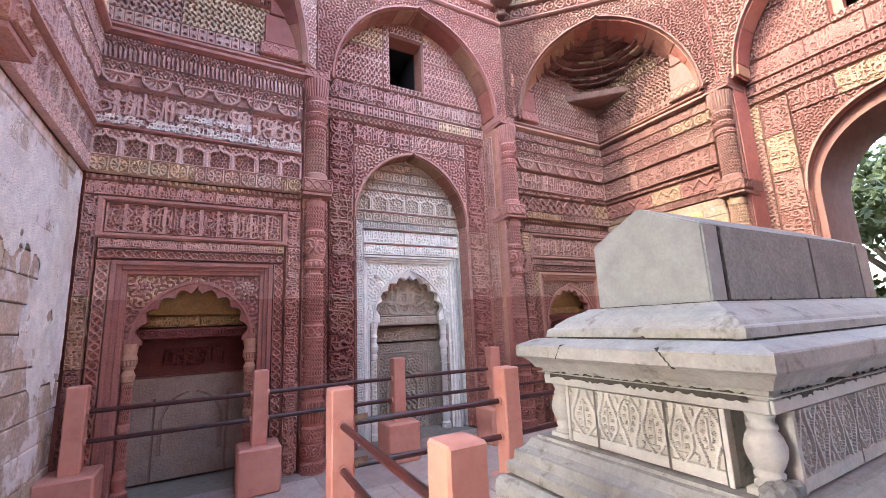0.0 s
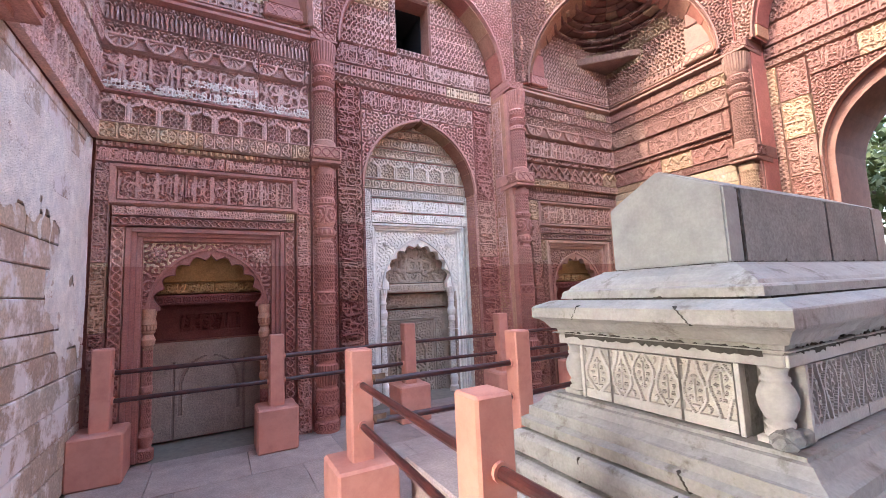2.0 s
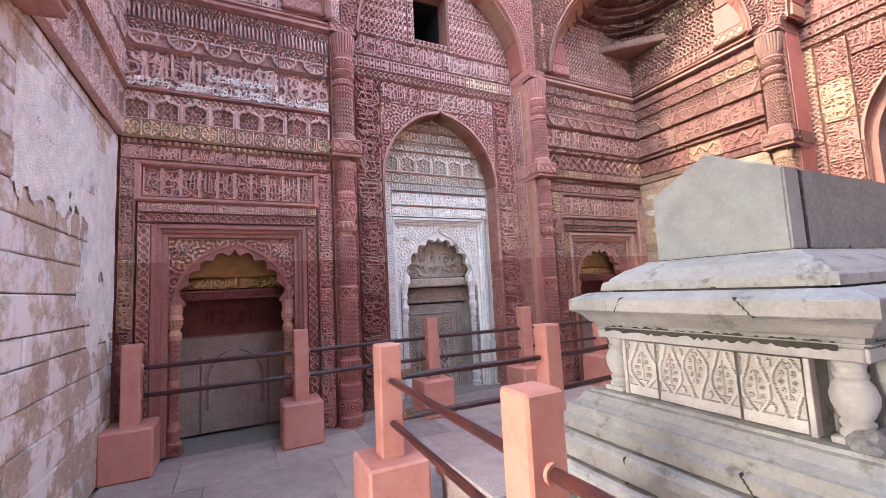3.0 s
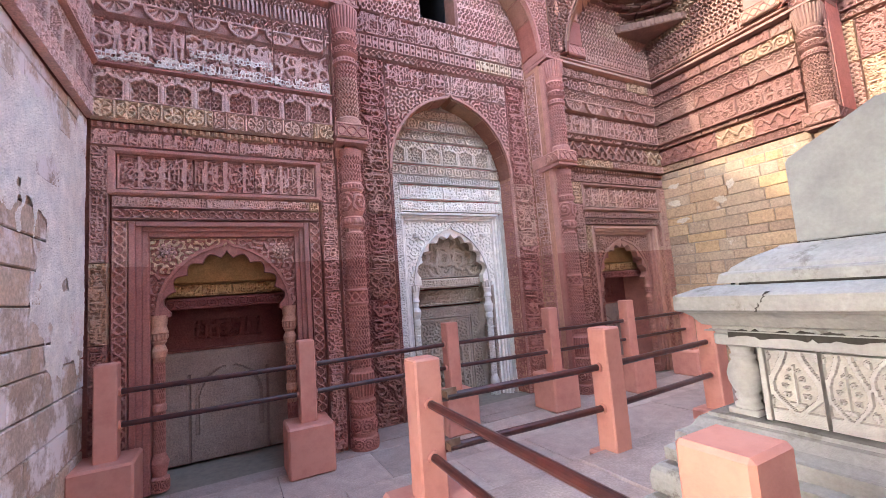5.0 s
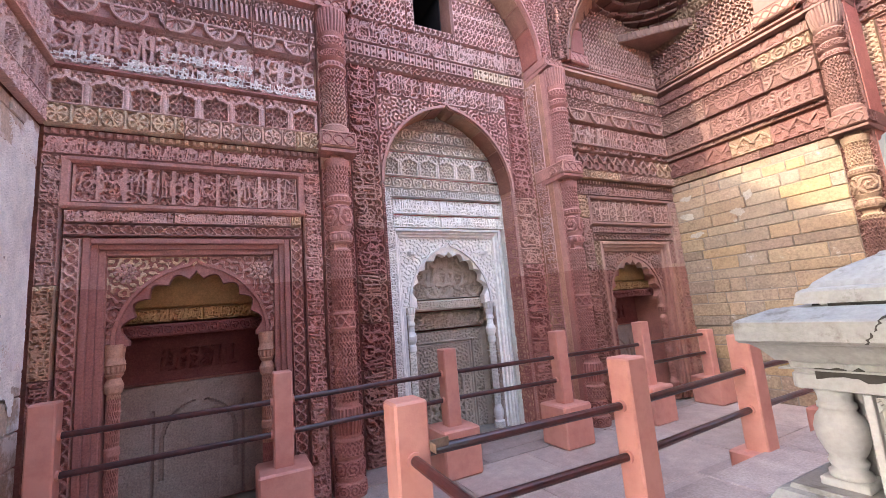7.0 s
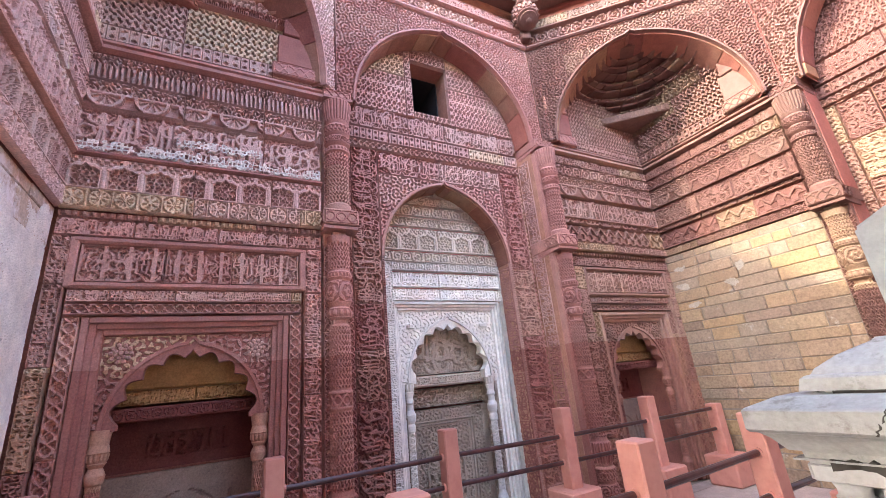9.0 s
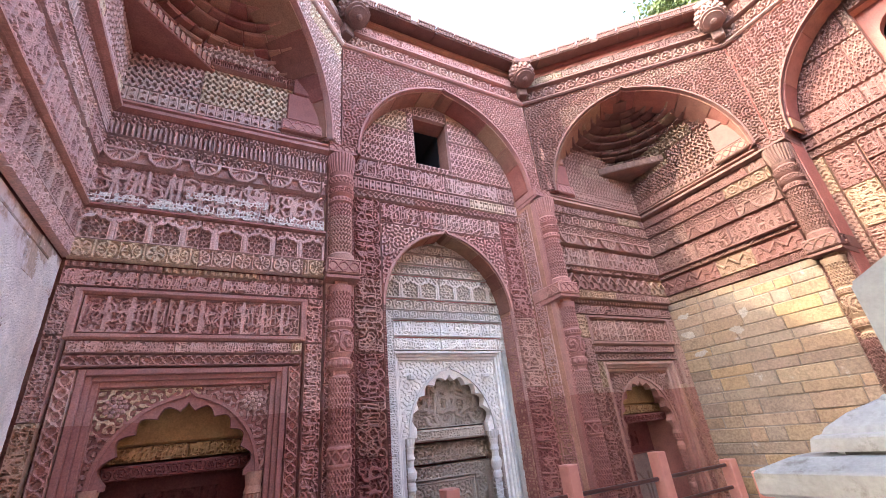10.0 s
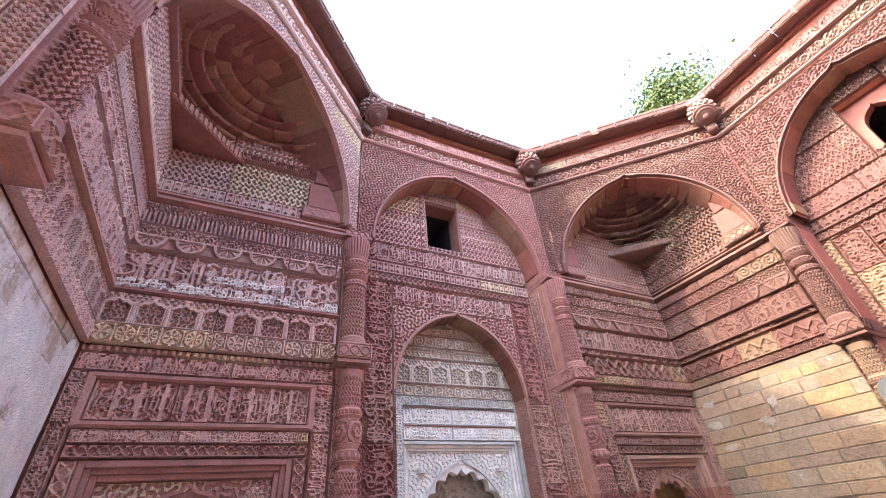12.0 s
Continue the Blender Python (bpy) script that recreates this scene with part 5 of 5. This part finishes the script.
    for sx in (-1, 1):
        for sy in (-1, 1):
            x, y = CX + sx * 1.212, CY + sy * 0.535
            bm = bmesh.new()
            box(bm, (x - 0.062, y - 0.062, 1.102), (x + 0.062, y + 0.062, 1.13), 0.004)
            lathe(bm, (x, y, 1.125), [(0, 0.055), (0.02, 0.055), (0.03, 0.042), (0.045, 0.05), (0.055, 0.052), (0.065, 0.042), (0.08, 0.052), (0.12, 0.068), (0.155, 0.072), (0.19, 0.062), (0.215, 0.046), (0.22, 0.052), (0.235, 0.052), (0.24, 0.043), (0.26, 0.046), (0.287, 0.058)], 20)
            part("corner_baluster", bm, PANEL, ob, "turned marble baluster", smooth=True)
    # dirt-filled open joints between the courses, with ragged edges
    def open_joint(parent, start, end, out, half, seed):
        g = random.Random(seed)
        start, end, out = Vector(start), Vector(end), Vector(out)
        run = end - start
        across = run.normalized().cross(out)
        n = max(10, int(run.length / 0.018))
        bm = bmesh.new()
        old = None
        for i in range(n + 1):
            p = start + run * (i / n)
            up, down = half * g.uniform(0.3, 1.3), half * g.uniform(0.3, 1.3)
            if g.random() < 0.08:
                down *= 2.6
            w = out * g.uniform(-0.004, 0.003)
            ring = [bm.verts.new(p + q) for q in (across * up + w, -across * down + w, -across * down - out * 0.06, across * up - out * 0.06)]
            if old:
                for k in range(4):
                    bm.faces.new((old[k], old[(k + 1) % 4], ring[(k + 1) % 4], ring[k]))
            old = ring
        bmesh.ops.recalc_face_normals(bm, faces=bm.faces[:])
        part("open_joint", bm, CEMENT, parent)

    for sy in (-1, 1):
        open_joint(built["cornice"], (CX - 1.20, CY + sy * 0.616, 1.467), (CX + 1.20, CY + sy * 0.616, 1.467), (0, sy, 0), 0.018, 3 + sy)
        open_joint(built["slab"], (CX - 1.19, CY + sy * 0.55, 1.684), (CX + 1.19, CY + sy * 0.55, 1.684), (0, sy, 0), 0.014, 13 + sy)
        open_joint(ob, (CX - 0.892, CY + sy * 0.334, 1.85), (CX - 0.892, CY + sy * 0.334, 2.225), (0, sy, 0), 0.008, 23 + sy)
        open_joint(ob, (CX - 1.02, CY + sy * 0.338, 1.848), (CX + 1.02, CY + sy * 0.338, 1.848), (0, sy, 0), 0.006, 33 + sy)
    open_joint(built["cornice"], (CX - 1.297, CY - 0.54, 1.467), (CX - 1.297, CY + 0.54, 1.467), (-1, 0, 0), 0.018, 43)
    open_joint(built["slab"], (CX - 1.266, CY - 0.48, 1.684), (CX - 1.266, CY + 0.48, 1.684), (-1, 0, 0), 0.011, 44)
    open_joint(ob, (CX - 1.042, CY - 0.32, 1.847), (CX - 1.042, CY + 0.32, 1.847), (-1, 0, 0), 0.004, 45)
    # broken stump of masonry under one baluster
    for i in range(7):
        bm = bmesh.new()
        g = random.Random(60 + i)
        at = Vector((CX - 1.235 + g.uniform(-0.06, 0.05), CY - 0.57 + g.uniform(-0.05, 0.06), 1.105 + g.uniform(0.0, 0.035)))
        k = bmesh.ops.create_icosphere(bm, subdivisions=2, radius=g.uniform(0.03, 0.05), matrix=Matrix.Translation(at))
        for v in k["verts"]:
            v.co += (v.co - at) * 0.45 * noise.noise(v.co * 38.0)
            v.co.z = max(v.co.z, 1.098)
        part("rubble_stone", bm, TOMB_GREY, ob, "crumbling grey mortar and stone")
    # open joints and patched cracks
    for x, y, z0, z1, lean in ((-1.413, -0.33, 1.57, 1.655, 0.015), (-1.413, 0.36, 1.575, 1.655, -0.01), (-1.476, -0.29, 0.88, 0.955, 0.01), (-1.527, -0.30, 0.73, 0.865, 0.01), (-1.527, 0.28, 0.73, 0.86, 0.0)):
        bm = bmesh.new()
        n = 12
        old = None
        for i in range(n + 1):
            z = z0 + (z1 - z0) * i / n
            o = lean * i * 0.4 + 0.004 * math.sin(i * 2.3 + y * 9)
            w = 0.0015 + 0.0022 * abs(math.sin(i * 1.7 + y * 5))
            ring = [bm.verts.new((CX + x + a, CY + y + o + b, z)) for a, b in ((-0.002, -w), (-0.002, w), (0.05, w), (0.05, -w))]
            if old:
                for k in range(4):
                    bm.faces.new((old[k], old[(k + 1) % 4], ring[(k + 1) % 4], ring[k]))
            old = ring
        part("crack", bm, CEMENT, built["cornice" if z0 > 1.4 else "moulded_base" if z0 > 0.87 else "step"])
    return ob


cenotaph()


# ---- barrier: painted posts on blocks, with two pipes ----
def post(x, y, base=0.0, top=1.37, block=0.5, bw=0.23, turn=0.0, pw=0.085):
    ob = thing("barrier_post", "salmon-painted stone post on a square block", "post", (x, y, base), group="barrier posts")
    m = pose(x, y, 0, 0, 0, turn)
    bm = bmesh.new()
    box(bm, (-bw, -bw, base), (bw, bw, base + block), 0.02)
    bm.transform(m)
    part("block", bm, PAINT, ob)
    bm = bmesh.new()
    box(bm, (-pw, -pw, base + block - 0.01), (pw, pw, top), 0.012)
    bm.transform(m)
    part("shaft", bm, PAINT, ob)
    return ob


def rail(a, b, bracket=False):
    ob = thing("barrier_rail", "dark maroon painted steel pipe between two posts", "rail", a, group="barrier rails")
    bm = bmesh.new()
    tube(bm, a, b, 0.026, 12)
    pipe = part("pipe", bm, PIPE, ob, smooth=False)
    d = (Vector(b) - Vector(a)).normalized()
    for e, s in ((a, 1), (b, -1)):
        bm = bmesh.new()
        tube(bm, Vector(e) - d * s * 0.005, Vector(e) + d * s * 0.02, 0.04, 12)
        part("collar", bm, PAINT, pipe)
    return ob


OUTER = [(-4.20, 4.15, 1.33), (-2.50, 4.12, 1.34), (-0.70, 4.17, 1.345), (0.88, 4.05, 1.40), (2.42, 3.98, 1.39), (3.95, 3.98, 1.14)]
INNER = [(-2.14, -2.05, 1.36), (-2.20, -0.03, 1.36), (-2.15, 1.83, 1.345), (-0.60, 1.76, 1.375), (0.95, 1.84, 1.37), (2.5, 1.84, 1.37)]
for x, y, top in OUTER:
    post(x, y, 0.0, top, 0.5 if top > 1.2 else 0.42)
for x, y, top in INNER:
    slim = -1.8 < x < 1.5
    post(x, y, 0.0, top, 0.44 if slim else 0.51, 0.18 if x > 0.5 and slim else 0.15 if slim else 0.235, 0.0, 0.088)


def rails(row, hs, pw=0.085):
    for (x0, y0, _), (x1, y1, _) in zip(row, row[1:]):
        d = Vector((x1 - x0, y1 - y0, 0)).normalized() * pw
        for h in hs:
            rail((x0 + d.x, y0 + d.y, h), (x1 - d.x, y1 - d.y, h))


rails(OUTER, (1.07, 0.78))
rails(INNER, (1.075, 0.765))


def clamp(x, y, z, turn):
    """A bent steel strip that holds a pipe to a post."""
    ob = thing("rail_clamp", "bent rusty steel strip holding a pipe to a post", "clamp", (x, y, z), group="rail clamps")
    m = pose(x, y, z, 0, 0, turn)
    for nm, lo, hi in (("flange", (-0.005, -0.09, -0.022), (0.0, 0.0, 0.022)), ("arm", (0.0, -0.006, -0.022), (0.11, 0.0, 0.022))):
        bm = bmesh.new()
        box(bm, lo, hi, 0.002)
        bm.transform(m)
        part(nm, bm, RUST, ob)


for z in (1.075, 0.765):
    clamp(-2.15 + 0.09, 1.83 - 0.06, z + 0.045, 0)

# ---- outside ----
ground = boxed("ground", (-2000, -2000, -0.4), (2000, 2000, -0.302), SOIL)
tagged(ground, "dry ground with patches of grass", "ground", kind="structure")


def tree(x, y, height, spread, seed, leaves=5200, trunk=0.22, dense=0.0):
    rng = random.Random(seed)
    ob = thing("tree", "leafy green tree with a dark branching trunk", "tree", (x, y, -0.3), group="trees outside")
    bm = bmesh.new()
    tips = []

    def limb(a, b, r0, r1):
        d = b - a
        m = Matrix.Translation((a + b) / 2) @ d.to_track_quat("Z", "Y").to_matrix().to_4x4()
        bmesh.ops.create_cone(bm, cap_ends=True, segments=7, radius1=r0, radius2=r1, depth=d.length * 1.05, matrix=m)

    base = Vector((x, y, -0.3))
    fork = base + Vector((rng.uniform(-0.3, 0.3), rng.uniform(-0.3, 0.3), height * 0.35))
    limb(base, fork, trunk, trunk * 0.75)
    for i in range(6):
        a = i * 1.05 + rng.uniform(-0.3, 0.3)
        e = fork + Vector((math.cos(a) * spread * rng.uniform(0.35, 0.6), math.sin(a) * spread * rng.uniform(0.35, 0.6), height * rng.uniform(0.15, 0.4)))
        limb(fork, e, trunk * 0.5, trunk * 0.22)
        for j in range(4):
            g = e + Vector((rng.uniform(-0.4, 0.4) * spread, rng.uniform(-0.4, 0.4) * spread, height * rng.uniform(-0.05, 0.25)))
            limb(e, g, trunk * 0.2, trunk * 0.05)
            tips.append(g)
            tips.append((e + g) / 2)
    part("trunk", bm, BARK, ob)
    R = np.random.default_rng(seed)
    z = np.array([p.z for p in tips])
    odds = np.exp(dense * (z - z.max()))
    c = np.array([tips[i] for i in R.choice(len(tips), leaves, p=odds / odds.sum())]) + R.normal(0, spread * 0.13, (leaves, 3)) * np.array((1, 1, 0.7))
    a, b = R.normal(size=(leaves, 3)), R.normal(size=(leaves, 3))
    a /= np.linalg.norm(a, axis=1)[:, None]
    b -= (a * b).sum(1)[:, None] * a
    b /= np.linalg.norm(b, axis=1)[:, None]
    s = R.uniform(0.05, 0.12, (leaves, 1)) * (0.85 if dense else 1.35)
    P = np.stack([c - a * s, c + b * s * 0.5, c + a * s, c - b * s * 0.5], 1).reshape(-1, 3)
    me = bpy.data.meshes.new("crown")
    me.vertices.add(len(P))
    me.vertices.foreach_set("co", P.reshape(-1).astype(np.float32))
    me.loops.add(len(P))
    me.loops.foreach_set("vertex_index", np.arange(len(P), dtype=np.int32))
    me.polygons.add(leaves)
    me.polygons.foreach_set("loop_start", np.arange(0, len(P), 4, dtype=np.int32))
    me.update(calc_edges=True)
    me.materials.append(SUNNY_LEAF if dense else LEAF)
    cr = new("crown", me)
    cr.parent = ob
    cr.matrix_parent_inverse = Matrix.Translation(-ob.location)
    return ob


for x, y, h, s, k in ((11.0, -1.2, 6.0, 2.6, 3), (12.0, 1.8, 6.5, 3.0, 4), (11.5, -4.5, 6.0, 3.0, 5), (15.0, -2.5, 8.5, 4.0, 6), (16.5, 0.5, 9.0, 4.0, 7), (15.5, -7.0, 8.5, 4.2, 9), (19.0, -4.0, 10.0, 5.0, 10), (13.5, -9.5, 7.5, 4.0, 11), (20.0, 3.0, 10.0, 5.0, 12)):
    tree(x, y, h, s, k, 4500)
# unseen tree, added to block the sun through the south doorway
tree(-12.5, 1.1, 11.5, 3.6, 21, 5000, 0.3)
tree(11.8, 4.4, 15.4, 4.2, 8, 34000, 0.34, 0.6)
for x, y, h, s, k in ((10.2, -3.2, 2.6, 1.5, 31), (10.6, -1.4, 3.0, 1.7, 32), (10.1, 0.3, 2.5, 1.5, 33), (10.8, -5.2, 3.2, 1.9, 34), (10.4, 2.2, 2.8, 1.6, 35)):
    tree(x, y, h, s, k, 3500, 0.07)


def fence():
    ob = thing("iron_fence", "dark iron railing fence in the garden", "fence", (9.0, 0, -0.3))
    for i in range(60):
        y = -4.5 + i * 0.15
        bm = bmesh.new()
        box(bm, (8.985, y - 0.012, -0.3), (9.015, y + 0.012, 1.5))
        part("bar", bm, IRON, ob)
    for z in (0.1, 1.3):
        bm = bmesh.new()
        box(bm, (8.97, -4.6, z), (9.03, 4.6, z + 0.05))
        part("crossbar", bm, IRON, ob)


fence()


# ---- ashlar of the lower walls, plaster, paving slabs ----
def courses(parent, fr, a, b, z0, z1, h, lmin, lmax, mat, seed, d=0.0, name="block", tilt=0.006):
    rng = random.Random(seed)
    z = z0
    while z < z1 - 0.02:
        hh = min(h * rng.uniform(0.78, 1.22), z1 - z)
        if z1 - z - hh < 0.1:
            hh = z1 - z
        u = a
        while u < b - 0.01:
            w = rng.uniform(lmin, lmax)
            if b - u - w < lmin * 0.6:
                w = b - u
            bm = bmesh.new()
            p = d + rng.uniform(-tilt, tilt)
            fr.box(bm, (u + 0.005, z + 0.005, d - 0.06), (u + w - 0.005, z + hh - 0.005, p), 0.009)
            bmesh.ops.recalc_face_normals(bm, faces=bm.faces[:])
            part(name, bm, mat, parent)
            u += w
        z += hh


courses(wall_north, NORTH, -HALF, -2.0, 0.0, 3.69, 0.19, 0.22, 0.75, ASHLAR, 5, 0.03, tilt=0.011)
bm = bmesh.new()
NORTH.box(bm, (-HALF, 0.0, -0.03), (-2.0, 3.68, 0.019))
bmesh.ops.recalc_face_normals(bm, faces=bm.faces[:])
part("mortar_bed", bm, MORTAR, wall_north)
courses(wall_south, SOUTH, 1.65, HALF, 0.0, 3.69, 0.25, 0.3, 0.7, PINKASH, 6, -0.026, tilt=0.006)


def plaster_edge(u, z):
    n = np.zeros_like(u)
    rng = np.random.default_rng(77)
    for i in range(34):
        k = 1.5 * 1.115 ** i
        t = rng.uniform(0, 6.3)
        n += np.sin(k * (u * math.cos(t) + z * math.sin(t)) + rng.uniform(0, 6) + 1.5 * np.sin(0.4 * k * (u * math.sin(t) - z * math.cos(t)))) / (0.8 + 0.06 * k)
    return (n * 0.085 + (z - 1.62 - 0.42 * (4.4 - u)) * 0.75 > 0) & (n * 0.04 + (3.66 - z) - 0.08 * (4.4 - u) > 0)


def plaster_relief(u, v, w, h, rng):
    f = np.ones_like(u)
    for i in range(8):
        k = rng.uniform(2, 11)
        t = rng.uniform(0, 6.3)
        f += 0.12 * np.sin(k * (u * math.cos(t) + v * math.sin(t)) + rng.uniform(0, 6))
    return f


relief("plaster", wall_south, SOUTH, 2.0, 0.3, 2.38, 3.37, plaster_relief, 0.006, 0.0105, PLASTER, -0.021, keep=plaster_edge, frame_w=0, back=0.0, stones=False, label="flaking pale lime plaster")


def paving():
    rng = random.Random(21)
    y = -HALF
    while y < HALF - 0.05:
        d = min(rng.uniform(0.75, 1.05), HALF - y)
        x = -HALF - rng.uniform(0, 0.4)
        while x < HALF:
            w = rng.uniform(0.8, 1.5)
            x1 = min(x + w, HALF + 0.02)
            if x1 - x > 0.1:
                boxed("paving_slab", (max(x, -HALF) + 0.002, y + 0.002, -0.06), (x1 - 0.002, y + d - 0.002, rng.uniform(-0.003, 0.003)), FLOOR, floor, 0.004)
            x = x1 if x1 >= HALF else x + w
        y += d
    boxed("paving_slab", (-1.66, HALF + 0.004, -0.06), (1.66, HALF + 0.46, 0.004), FLOOR, floor)
    for s in (-1, 1):
        boxed("paving_slab", (s * (HALF + 1.0) - 0.99, -1.6, -0.06), (s * (HALF + 1.0) + 0.99, 1.6, 0.002), FLOOR, floor)
    # raised platform round the cenotaph
    g = random.Random(4)
    xs, ys = [-1.80, -0.98, 0.1, 1.1, 2.2], [-1.9, -0.95, 0.0, 0.95, 1.8]
    for x0, x1 in zip(xs, xs[1:]):
        for y0, y1 in zip(ys, ys[1:]):
            boxed("platform_slab", (x0 + 0.003, y0 + 0.003, 0.30), (x1 - 0.003, y1 - 0.003, 0.455 + g.uniform(-0.004, 0.0)), FLOOR, floor, 0.014)
    boxed("platform_core", (-1.76, -1.86, 0.006), (2.16, 1.76, 0.302), FLOOR, floor, 0.01)


paving()


def remnant(u, z, w, h, seed):
    """A scrap of old plaster with a ragged outline."""
    rng = np.random.default_rng(seed)
    waves = [(rng.uniform(-1, 1) / (k + 1), rng.uniform(0, 6.3)) for k in range(9)]

    def inside(gu, gz):
        x, y = (gu - u - w / 2) / (w / 2), (gz - z - h / 2) / (h / 2)
        g = np.arctan2(y, x)
        edge = 0.62 + 0.30 * sum(a * np.sin((k + 1) * g + b) for k, (a, b) in enumerate(waves))
        return np.hypot(x, y) < edge

    relief("plaster_remnant", wall_north, NORTH, u, z, w, h, plaster_relief, 0.004, 0.011, PATCHES, 0.047, keep=inside, frame_w=0, back=0.0, stones=False, label="scrap of old whitish plaster")


PATCHES = stone("old_grey_plaster", [(0.42, 0.37, 0.30), (0.48, 0.43, 0.36), (0.38, 0.33, 0.26)], island=False)
for u, z, w, h, seed in ((-3.52, 2.85, 0.32, 0.24, 1), (-3.27, 3.06, 0.22, 0.28, 2), (-4.34, 2.98, 0.42, 0.20, 3), (-4.22, 2.66, 0.34, 0.18, 4), (-4.3, 3.32, 0.36, 0.16, 5)):
    remnant(u, z, w, h, seed)
